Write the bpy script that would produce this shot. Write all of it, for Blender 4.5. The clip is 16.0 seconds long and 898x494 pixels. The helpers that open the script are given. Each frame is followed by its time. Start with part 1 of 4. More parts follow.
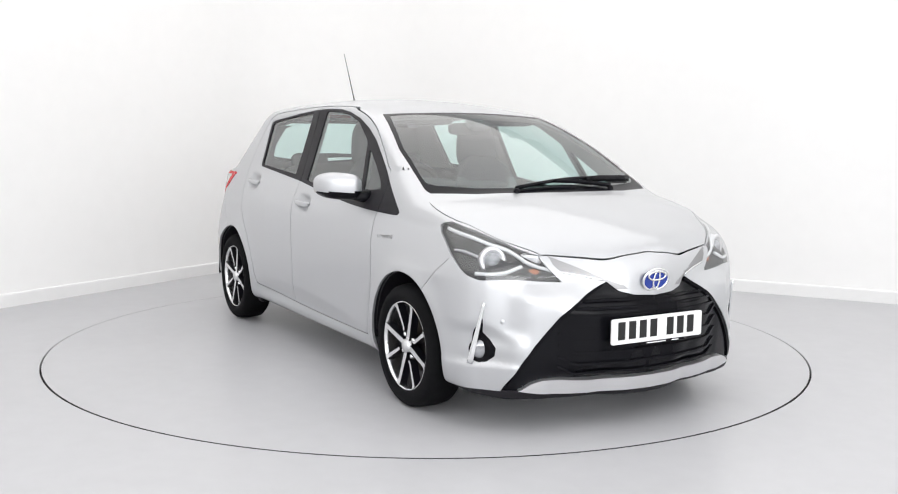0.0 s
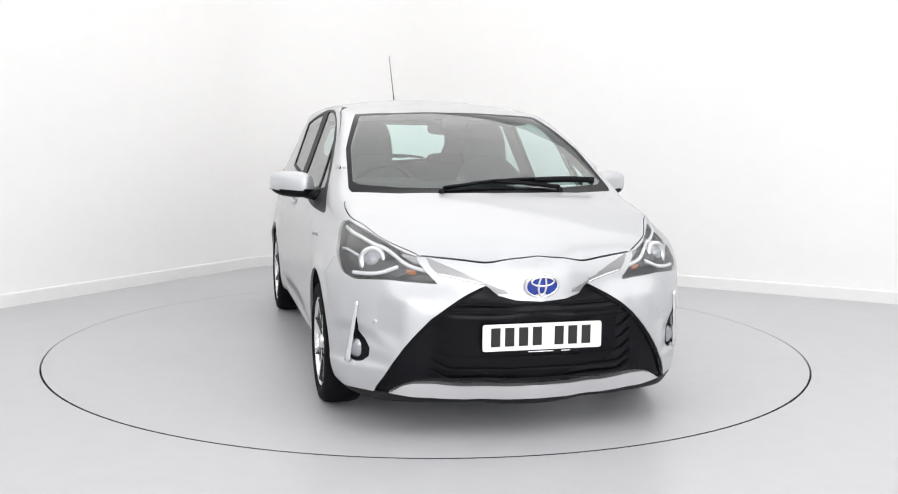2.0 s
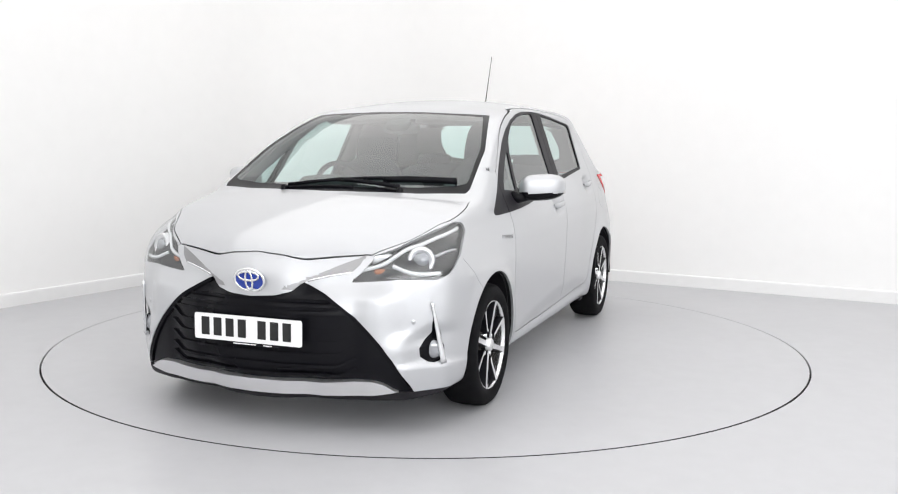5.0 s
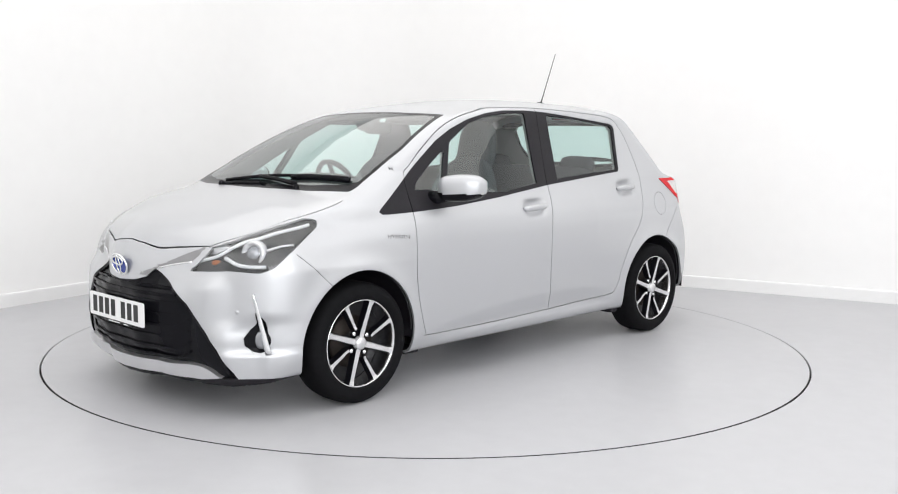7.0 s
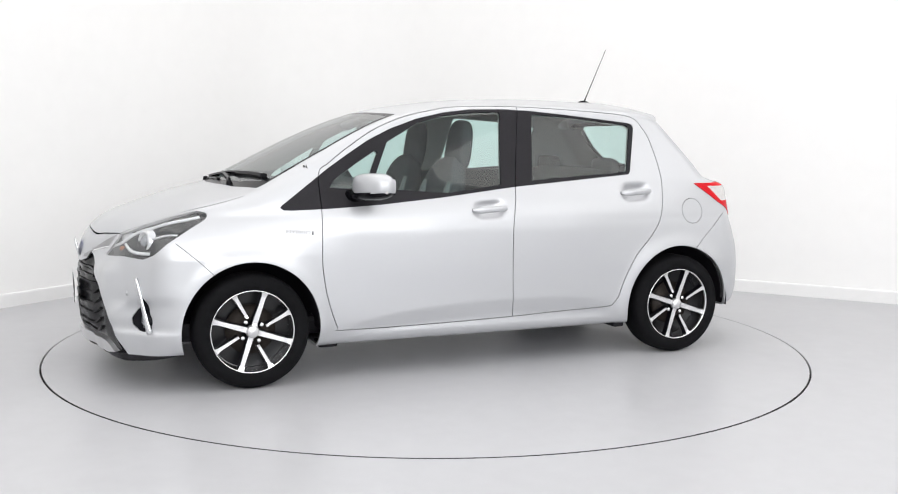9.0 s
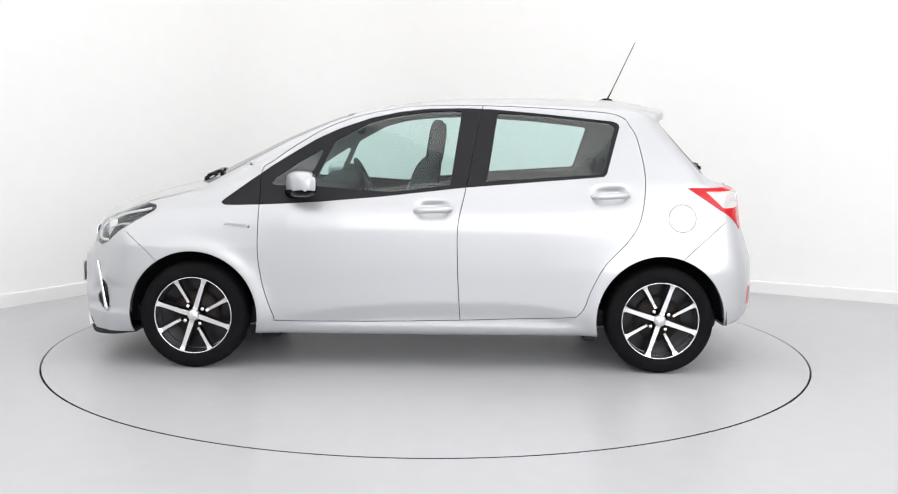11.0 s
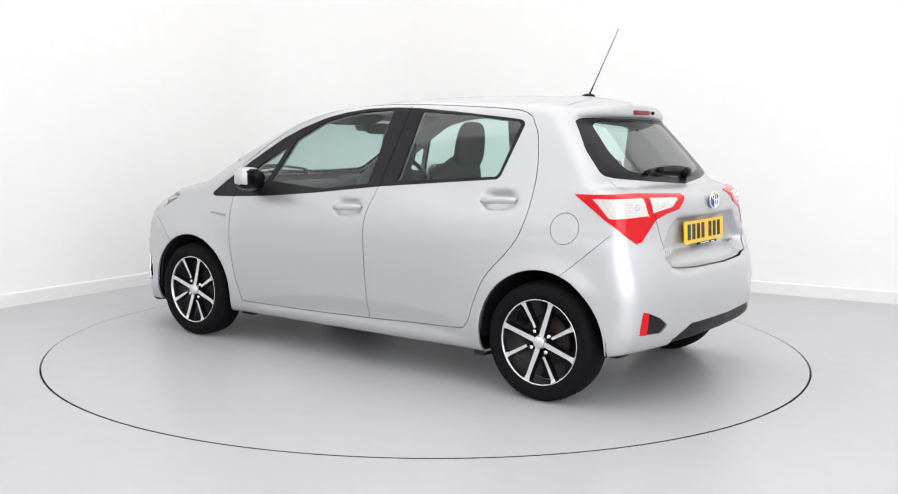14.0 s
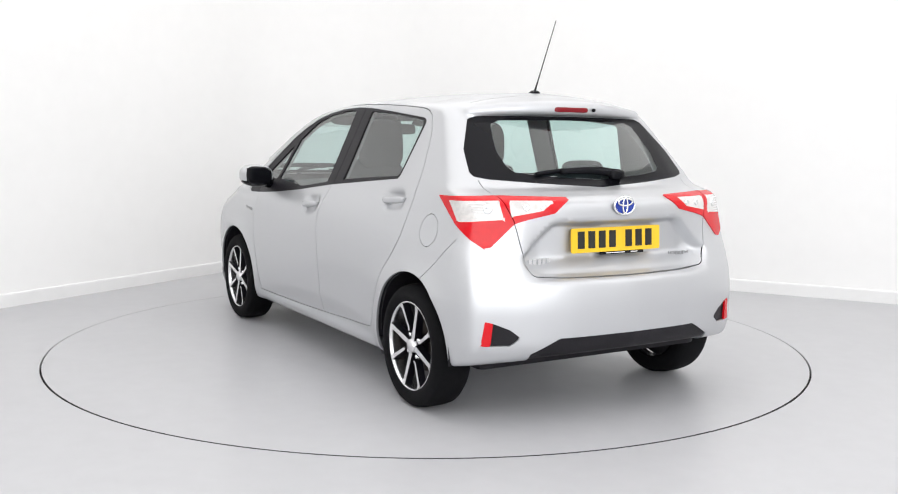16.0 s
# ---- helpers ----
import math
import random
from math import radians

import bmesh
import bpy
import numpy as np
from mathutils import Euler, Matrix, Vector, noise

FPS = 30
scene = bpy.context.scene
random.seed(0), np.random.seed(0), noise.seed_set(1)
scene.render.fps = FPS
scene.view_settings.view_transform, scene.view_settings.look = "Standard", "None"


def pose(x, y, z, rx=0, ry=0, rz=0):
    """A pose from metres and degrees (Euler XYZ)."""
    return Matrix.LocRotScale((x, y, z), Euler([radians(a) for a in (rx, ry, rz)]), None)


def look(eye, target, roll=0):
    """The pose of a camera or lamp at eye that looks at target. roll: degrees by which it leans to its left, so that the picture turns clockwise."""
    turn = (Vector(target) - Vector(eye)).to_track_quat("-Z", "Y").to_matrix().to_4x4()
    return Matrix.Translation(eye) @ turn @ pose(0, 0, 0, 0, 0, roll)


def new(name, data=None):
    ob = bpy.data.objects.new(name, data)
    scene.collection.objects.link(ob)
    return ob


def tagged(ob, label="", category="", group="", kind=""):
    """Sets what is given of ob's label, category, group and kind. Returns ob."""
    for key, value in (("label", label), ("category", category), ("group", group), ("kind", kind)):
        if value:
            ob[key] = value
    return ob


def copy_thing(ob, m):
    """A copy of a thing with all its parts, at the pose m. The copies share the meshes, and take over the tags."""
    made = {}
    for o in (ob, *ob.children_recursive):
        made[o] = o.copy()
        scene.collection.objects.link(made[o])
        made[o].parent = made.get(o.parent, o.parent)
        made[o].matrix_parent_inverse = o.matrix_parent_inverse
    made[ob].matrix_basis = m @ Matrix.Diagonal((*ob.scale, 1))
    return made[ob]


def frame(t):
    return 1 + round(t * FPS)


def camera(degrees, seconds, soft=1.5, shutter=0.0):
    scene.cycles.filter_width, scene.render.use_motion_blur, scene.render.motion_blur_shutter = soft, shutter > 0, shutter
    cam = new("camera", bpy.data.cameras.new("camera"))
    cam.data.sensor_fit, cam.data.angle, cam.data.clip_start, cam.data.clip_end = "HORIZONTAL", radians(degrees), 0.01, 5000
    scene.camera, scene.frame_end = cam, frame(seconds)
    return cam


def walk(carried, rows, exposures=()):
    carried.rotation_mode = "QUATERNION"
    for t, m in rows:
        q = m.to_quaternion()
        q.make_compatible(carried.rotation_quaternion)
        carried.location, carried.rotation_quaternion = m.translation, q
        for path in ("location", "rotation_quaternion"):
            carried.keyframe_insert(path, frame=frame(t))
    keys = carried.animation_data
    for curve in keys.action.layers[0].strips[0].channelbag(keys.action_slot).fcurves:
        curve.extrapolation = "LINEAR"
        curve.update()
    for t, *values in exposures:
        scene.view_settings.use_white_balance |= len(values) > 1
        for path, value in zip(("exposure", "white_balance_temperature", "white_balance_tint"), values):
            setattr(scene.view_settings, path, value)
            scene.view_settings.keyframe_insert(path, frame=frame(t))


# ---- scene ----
# the camera stands still on a tripod
cam = camera(49.94, 16.0, soft=1.1)
EYE = pose(0, -5.910, 1.261, 90 - 6.554, 0, -1.162) @ pose(0, 0, 0, 0, 0, 0.640)
walk(cam, [(0.0, EYE), (16.0, EYE)], exposures=[(0.0, 0.0), (16.0, 0.0)])

# ---- light: white room with ceiling light panels ----
world = bpy.data.worlds.new("world")
scene.world = world
world.use_nodes = True
world.node_tree.nodes["Background"].inputs[0].default_value = (1, 1, 1, 1)
world.node_tree.nodes["Background"].inputs[1].default_value = 0.3
PANEL_POWER = 108
FILL_POWER = 225


# ---- materials ----
def material(name, color, rough=0.5, metal=0.0, coat=0.0, grain=0.0, grain_scale=30.0, bump=0.0, bump_scale=60.0, tint=None,
             transmission=0.0, ior=1.45, emit=None, flake=0.0, rough_var=0.0, spec=0.5):
    m = bpy.data.materials.new(name)
    m.use_nodes = True
    nt = m.node_tree
    b = nt.nodes["Principled BSDF"]
    b.inputs["Base Color"].default_value = (*color, 1)
    b.inputs["Roughness"].default_value = rough
    b.inputs["Metallic"].default_value = metal
    b.inputs["Specular IOR Level"].default_value = spec
    b.inputs["Coat Weight"].default_value = coat
    b.inputs["Coat Roughness"].default_value = 0.04
    b.inputs["Transmission Weight"].default_value = transmission
    b.inputs["IOR"].default_value = ior
    tc = nt.nodes.new("ShaderNodeTexCoord")
    if grain:
        n1 = nt.nodes.new("ShaderNodeTexNoise")
        n1.inputs["Scale"].default_value = grain_scale
        n1.inputs["Detail"].default_value = 6
        n2 = nt.nodes.new("ShaderNodeTexNoise")
        n2.inputs["Scale"].default_value = grain_scale * 0.07
        n2.inputs["Detail"].default_value = 3
        add = nt.nodes.new("ShaderNodeMath")
        add.operation = "ADD"
        ramp = nt.nodes.new("ShaderNodeMapRange")
        ramp.inputs[1].default_value, ramp.inputs[2].default_value = 0.6, 1.4
        ramp.inputs[3].default_value, ramp.inputs[4].default_value = 0.0, 1.0
        mix = nt.nodes.new("ShaderNodeMix")
        mix.data_type = "RGBA"
        lo = [max(0, c * (1 - grain)) for c in color]
        hi = [min(1, c * (1 + grain)) for c in (tint or color)]
        mix.inputs[6].default_value, mix.inputs[7].default_value = (*lo, 1), (*hi, 1)
        for n in (n1, n2):
            nt.links.new(tc.outputs["Object"], n.inputs["Vector"])
        nt.links.new(n1.outputs[0], add.inputs[0])
        nt.links.new(n2.outputs[0], add.inputs[1])
        nt.links.new(add.outputs[0], ramp.inputs[0])
        nt.links.new(ramp.outputs[0], mix.inputs[0])
        nt.links.new(mix.outputs[2], b.inputs["Base Color"])
        if rough_var:
            rr = nt.nodes.new("ShaderNodeMapRange")
            rr.inputs[1].default_value, rr.inputs[2].default_value = 0.35, 0.65
            rr.inputs[3].default_value, rr.inputs[4].default_value = rough - rough_var, rough + rough_var
            nt.links.new(n2.outputs[0], rr.inputs[0])
            nt.links.new(rr.outputs[0], b.inputs["Roughness"])
    if bump:
        n3 = nt.nodes.new("ShaderNodeTexNoise")
        n3.inputs["Scale"].default_value = bump_scale
        n3.inputs["Detail"].default_value = 4
        bp = nt.nodes.new("ShaderNodeBump")
        bp.inputs["Strength"].default_value = bump
        bp.inputs["Distance"].default_value = 0.002
        nt.links.new(tc.outputs["Object"], n3.inputs["Vector"])
        nt.links.new(n3.outputs[0], bp.inputs["Height"])
        nt.links.new(bp.outputs[0], b.inputs["Normal"])
    if flake:
        vo = nt.nodes.new("ShaderNodeTexVoronoi")
        vo.inputs["Scale"].default_value = 900
        rr = nt.nodes.new("ShaderNodeMapRange")
        rr.inputs[3].default_value, rr.inputs[4].default_value = rough - flake, rough + flake
        nt.links.new(tc.outputs["Object"], vo.inputs["Vector"])
        nt.links.new(vo.outputs["Color"], rr.inputs[0])
        nt.links.new(rr.outputs[0], b.inputs["Roughness"])
    if emit:
        b.inputs["Emission Color"].default_value = (*emit[0], 1)
        b.inputs["Emission Strength"].default_value = emit[1]
    return m


def glass(name, color, rough=0.0, through=0.9):
    """Thin window glass: tinted see-through with a mirror coat by its angle."""
    m = bpy.data.materials.new(name)
    m.use_nodes = True
    nt = m.node_tree
    nt.nodes.remove(nt.nodes["Principled BSDF"])
    tr = nt.nodes.new("ShaderNodeBsdfTransparent")
    tr.inputs[0].default_value = (*color, 1)
    gl = nt.nodes.new("ShaderNodeBsdfGlossy")
    gl.inputs["Roughness"].default_value = rough
    fc = nt.nodes.new("ShaderNodeLayerWeight")
    fc.inputs[0].default_value = 0.5
    pw = nt.nodes.new("ShaderNodeMath")
    pw.operation = "POWER"
    pw.inputs[1].default_value = 3.2
    nt.links.new(fc.outputs["Facing"], pw.inputs[0])
    fr = nt.nodes.new("ShaderNodeMapRange")
    fr.inputs[3].default_value, fr.inputs[4].default_value = 0.09, 0.9
    nt.links.new(pw.outputs[0], fr.inputs[0])
    mx = nt.nodes.new("ShaderNodeMixShader")
    nt.links.new(fr.outputs[0], mx.inputs[0])
    nt.links.new(tr.outputs[0], mx.inputs[1])
    nt.links.new(gl.outputs[0], mx.inputs[2])
    nt.links.new(mx.outputs[0], nt.nodes["Material Output"].inputs[0])
    return m


WALL = material("white_wall_paint", (.89, .888, .884), .75, grain=.015, grain_scale=8, bump=.06, bump_scale=120)
SKIRT = material("white_gloss_paint", (.84, .84, .84), .4, grain=.02, grain_scale=12)
FLOOR = material("grey_floor_paint", (.478, .480, .497), .35, grain=.04, grain_scale=9, bump=.03, bump_scale=90, rough_var=.06)
GAP = material("dark_joint", (.03, .03, .03), .8)
PAINT = material("silver_car_paint", (.53, .538, .556), .42, metal=.68, coat=.6, flake=.05)
BLACK = material("black_gloss_plastic", (.005, .005, .007), .24, spec=.15)
DARK = material("black_grained_plastic", (.013, .012, .015), .5, spec=.25, grain=.2, grain_scale=80, bump=.2, bump_scale=500)
RUBBER = material("tyre_rubber", (.006, .006, .007), .8, spec=.12, grain=.3, grain_scale=40, bump=.25, bump_scale=150)
ALLOY = material("machined_alloy", (.80, .80, .81), .26, metal=1.0)
RIMBLACK = material("black_rim_enamel", (.004, .004, .006), .28, spec=.4)
CHROME = material("chrome", (.85, .86, .87), .10, metal=1.0)
SATIN = material("satin_silver", (.74, .74, .75), .30, metal=.9)
LINING = material("dark_cabin_lining", (.05, .05, .052), .85, spec=.3, grain=.15, grain_scale=60)
HEADLINER = material("grey_headlining", (.22, .22, .215), .9, spec=.2, grain=.1, grain_scale=80)
CLOTH = material("dark_seat_cloth", (.045, .047, .052), .95, spec=.2, grain=.3, grain_scale=150, bump=.3, bump_scale=400)
CLOTHGREY = material("grey_seat_cloth", (.22, .23, .235), .95, grain=.3, grain_scale=150, bump=.3, bump_scale=400)
GLASS = glass("tinted_glass", (.79, .935, .91))
CLEAR = glass("clear_lens", (.93, .94, .95))
BRAKERED = material("dark_red_lens", (.20, .006, .012), .2, spec=.3)
REDLENS = material("red_lens", (.58, .004, .010), .15, coat=.15, spec=.25, grain=.1, grain_scale=30)
WHITELENS = material("white_lens", (.62, .60, .59), .15, coat=.5, grain=.18, grain_scale=60, bump=.25, bump_scale=120)
RUNLIGHT = material("white_light_strip", (.85, .86, .87), .2, coat=.5)
HOUSING = material("dark_satin_housing", (.030, .030, .034), .32, metal=.3)
WINGSATIN = material("warm_satin_silver", (.30, .30, .305), .32, metal=.9)
AMBER = material("amber_bulb", (.45, .16, .07), .25)
PLATEWHITE = material("white_plate", (.86, .86, .86), .4, grain=.02, grain_scale=40)
PLATEYELLOW = material("yellow_plate", (.85, .52, .02), .4, grain=.03, grain_scale=40)
INK = material("black_ink", (.012, .012, .012), .5)
BLUE = material("blue_enamel", (.008, .035, .30), .2, coat=.6)
RUST = material("brown_disc", (.03, .024, .021), .6, metal=.6, grain=.3, grain_scale=60)


# ---- meshes ----
def part(name, verts, faces, mat, parent=None, label="", normals=None, smooth=True):
    me = bpy.data.meshes.new(name)
    me.from_pydata([tuple(map(float, v)) for v in verts], [], [tuple(map(int, f)) for f in faces])
    me.materials.append(mat)
    if smooth:
        me.shade_smooth()
    if normals is not None:
        me.normals_split_custom_set_from_vertices([tuple(map(float, n)) for n in normals])
    me.update()
    ob = new(name, me)
    ob.parent = parent
    if label:
        tagged(ob, label)
    return ob


def bpart(name, bm, mat, parent=None, label="", smooth=False, angle=None):
    """Links a bmesh as one mesh object."""
    me = bpy.data.meshes.new(name)
    bm.normal_update()
    bm.to_mesh(me)
    bm.free()
    me.materials.append(mat)
    if angle is not None:
        me.shade_smooth()
        me.set_sharp_from_angle(angle=radians(angle))
    elif smooth:
        me.shade_smooth()
    ob = new(name, me)
    ob.parent = parent
    if label:
        tagged(ob, label)
    return ob


def box(bm, cx, cy, cz, sx, sy, sz, bevel=0.0, seg=2, rot=None):
    r = bmesh.ops.create_cube(bm, size=1, matrix=Matrix.LocRotScale((cx, cy, cz), rot, (sx, sy, sz)))
    if bevel:
        es = {e for v in r["verts"] for e in v.link_edges}
        bmesh.ops.bevel(bm, geom=list(es), offset=bevel, segments=seg, profile=.6, affect="EDGES")


def tube(path, radius, sides=8, ends=True):
    """Points and faces of a round bar along a path; radius may be a list."""
    path = [Vector(p) for p in path]
    vs, fs = [], []
    for i, p in enumerate(path):
        d = (path[min(i + 1, len(path) - 1)] - path[max(i - 1, 0)]).normalized()
        a = d.cross(Vector((0, 0, 1)) if abs(d.z) < .9 else Vector((1, 0, 0))).normalized()
        b = d.cross(a)
        r = radius[i] if isinstance(radius, (list, tuple)) else radius
        for k in range(sides):
            t = 2 * math.pi * k / sides
            vs.append(p + (a * math.cos(t) + b * math.sin(t)) * r)
    for i in range(len(path) - 1):
        for k in range(sides):
            fs.append((i * sides + k, i * sides + (k + 1) % sides, (i + 1) * sides + (k + 1) % sides, (i + 1) * sides + k))
    if ends:
        fs += [tuple(reversed(range(sides))), tuple(range(len(vs) - sides, len(vs)))]
    return vs, fs


def lathe(profile, steps=64, axis="y"):
    """Points and faces of a profile (radius, along) turned about an axis."""
    vs, fs, n = [], [], len(profile)
    for k in range(steps):
        t = 2 * math.pi * k / steps
        for r, h in profile:
            vs.append((r * math.cos(t), h, r * math.sin(t)) if axis == "y" else (r * math.cos(t), r * math.sin(t), h))
    for k in range(steps):
        for i in range(n - 1):
            a, b = k * n + i, ((k + 1) % steps) * n + i
            fs.append((a, a + 1, b + 1, b))
    return vs, fs


# ---- room ----
LEFT_DIR, RIGHT_DIR = Vector((-.521, -.8535, 0)), Vector((.873, -.487, 0))
CORNER = Vector((-1.156, 4.114, 0))


COVE = 1.2


def cove_point(t):
    """A point on the rounded wall corner, from the west wall (0) to the north wall (1)."""
    mid = CORNER + (LEFT_DIR + RIGHT_DIR) * COVE
    a = t * math.pi / 2
    return mid - RIGHT_DIR * COVE * math.cos(a) - LEFT_DIR * COVE * math.sin(a)


def room():
    lo, hi, size = CORNER, 3.6, 13.0
    a, b = lo + LEFT_DIR * size, lo + RIGHT_DIR * size
    far = a + RIGHT_DIR * size

    def slab(name, p, q, outward, label):
        t = outward * .15
        vs = [p, q, q + t, p + t]
        vs = [tuple(v) for v in vs] + [(v.x, v.y, hi) for v in vs]
        fs = [(0, 1, 2, 3), (7, 6, 5, 4), (0, 4, 5, 1), (1, 5, 6, 2), (2, 6, 7, 3), (3, 7, 4, 0)]
        tagged(part(name, vs, fs, WALL, smooth=False), label, "wall", kind="structure")

    slab("wall_west", lo + LEFT_DIR * COVE, a, -RIGHT_DIR, "plain matt white studio wall")
    slab("wall_north", lo + RIGHT_DIR * COVE, b, -LEFT_DIR, "plain matt white studio wall")
    # the two walls meet in a rounded corner
    vs, fs, n = [], [], 72
    for k in range(n + 1):
        c = cove_point(k / n)
        o = (c - (lo + (LEFT_DIR + RIGHT_DIR) * COVE)).normalized() * .15
        vs += [(c.x, c.y, 0), (c.x, c.y, hi), (c.x + o.x, c.y + o.y, 0), (c.x + o.x, c.y + o.y, hi)]
    for k in range(n):
        i, j = 4 * k, 4 * k + 4
        fs += [(i, i + 1, j + 1, j), (i + 2, j + 2, j + 3, i + 3), (i + 1, i + 3, j + 3, j + 1), (i, j, j + 2, i + 2)]
    tagged(part("wall_northwest", vs, fs, WALL, smooth=False), "plain matt white rounded studio wall corner", "wall", kind="structure")
    slab("wall_south", a, far, LEFT_DIR, "plain matt white studio wall")
    slab("wall_east", b, far, RIGHT_DIR, "plain matt white studio wall")
    vs = [lo, a, far, b]
    tagged(part("ceiling", [(v.x, v.y, hi) for v in vs] + [(v.x, v.y, hi + .1) for v in vs],
                [(0, 1, 2, 3), (7, 6, 5, 4), (0, 4, 5, 1), (1, 5, 6, 2), (2, 6, 7, 3), (3, 7, 4, 0)], WALL, smooth=False),
           "plain white studio ceiling", "ceiling", kind="structure")

    def cove_board():
        prof = [(0, 0), (.016, 0), (.016, .088), (.013, .097), (.007, .10), (0, .10)]
        vs, fs, n, m = [], [], 24, 6
        for k in range(n + 1):
            c = cove_point(k / n)
            o = ((lo + (LEFT_DIR + RIGHT_DIR) * COVE) - c).normalized()
            vs += [(c.x + o.x * q, c.y + o.y * q, h) for q, h in prof]
        for k in range(n):
            fs += [(k * m + i, k * m + i + 1, (k + 1) * m + i + 1, (k + 1) * m + i) for i in range(m - 1)]
        tagged(part("baseboard", vs, fs, SKIRT, smooth=False), "white gloss painted skirting board round the corner", "skirting board", kind="structure")

    def board(p, d, inward):
        # skirting board with a rounded top edge
        prof = [(0, 0), (.016, 0), (.016, .088), (.013, .097), (.007, .10), (0, .10)]
        vs, fs = [], []
        for s in (COVE, size):
            for o, h in prof:
                v = p + d * s + inward * o
                vs.append((v.x, v.y, h))
        n = len(prof)
        for i in range(n - 1):
            fs.append((i, i + 1, n + i + 1, n + i))
        fs += [tuple(range(n)), tuple(range(2 * n - 1, n - 1, -1))]
        tagged(part("baseboard", vs, fs, SKIRT, smooth=False), "white gloss painted skirting board along the wall", "skirting board", kind="structure")

    cove_board()
    board(lo, LEFT_DIR, RIGHT_DIR)
    board(lo, RIGHT_DIR, LEFT_DIR)
    # floor with a round hole, in which the turntable sits
    R, n = 2.2400, 160
    mid = Vector((0, 0, 0))
    ring = [Vector((R * math.cos(2 * math.pi * k / n), R * math.sin(2 * math.pi * k / n), 0)) for k in range(n)]
    poly = [lo, a, far, b]
    vs, fs = [tuple(v) for v in ring], []
    for k in range(n):
        d = ring[k].normalized()
        best = 1e9
        for i in range(4):
            p, q = poly[i], poly[(i + 1) % 4]
            e = q - p
            den = d.x * e.y - d.y * e.x
            if abs(den) > 1e-9:
                s = (p.x * e.y - p.y * e.x) / den
                u = (p.x * d.y - p.y * d.x) / den
                if s > 0 and -.001 <= u <= 1.001:
                    best = min(best, s)
        vs.append(tuple(d * (best + .2)))
    ring_in = [v * ((R - .003) / R) for v in ring]
    for v in ring_in:
        vs.append((v.x, v.y, -.003))
    for v in ring_in:
        vs.append((v.x, v.y, -.03))
    for k in range(n):
        j = (k + 1) % n
        fs += [(k, n + k, n + j, j), (k, j, 2 * n + j, 2 * n + k), (2 * n + k, 2 * n + j, 3 * n + j, 3 * n + k)]
    tagged(part("floor", vs, fs, FLOOR, smooth=False), "smooth light grey painted concrete floor", "floor", kind="structure")
    # dark bottom of the joint round the turntable
    vs, fs = lathe([(R - .03, -.026), (R + .01, -.026)], 160, "z")
    tagged(part("trim", vs, fs, GAP, smooth=False), "dark joint round the turntable", "joint", kind="structure")


room()

# ceiling light panels, out of view above the car
for i, (px, py) in enumerate([tuple((CORNER + LEFT_DIR * u + RIGHT_DIR * v).xy) for u in (3.2, 9.4) for v in (3.2, 9.4)]):
    lamp = bpy.data.lights.new("ceiling_light", "AREA")
    lamp.shape, lamp.size, lamp.size_y, lamp.energy = "RECTANGLE", 5.6, 5.6, PANEL_POWER
    lamp.color = (1.0, .985, .97)
    ob = new("ceiling_light", lamp)
    ob.matrix_world = pose(px, py, 3.55, 0, 0, -30)


# long unseen light box, added behind the camera to brighten the car's sides
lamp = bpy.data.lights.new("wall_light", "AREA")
lamp.shape, lamp.size, lamp.size_y, lamp.energy = "RECTANGLE", 8.0, 2.4, FILL_POWER
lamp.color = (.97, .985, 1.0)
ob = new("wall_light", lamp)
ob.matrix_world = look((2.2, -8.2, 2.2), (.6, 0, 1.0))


def turntable():
    R = 2.2300
    ob = tagged(new("turntable"), "round light grey turntable flush with the floor", "turntable")
    vs, fs = lathe([(R - .0025, -.001), (R - .0025, 0)], 160, "z")
    vs.append((0, 0, 0))
    c = len(vs) - 1
    fs += [(k * 2 + 1, ((k + 1) % 160) * 2 + 1, c) for k in range(160)]
    part("platform", vs, fs, FLOOR, ob, smooth=False)
    vs, fs = lathe([(R - .001, -.03), (R, -.0025), (R - .0025, 0)], 160, "z")
    part("rim_edge", vs, fs, GAP, ob, "dark metal rim of the platform", smooth=False)
    return ob


TABLE = turntable()


# ---- the car's outer form: x ahead, y to its left, z up, origin on the ground between the axles ----
def smax(a, b, k):
    h = np.clip(0.5 + 0.5 * (a - b) / k, 0, 1)
    return b + (a - b) * h + k * h * (1 - h)


def smin(a, b, k):
    return -smax(-a, -b, k)


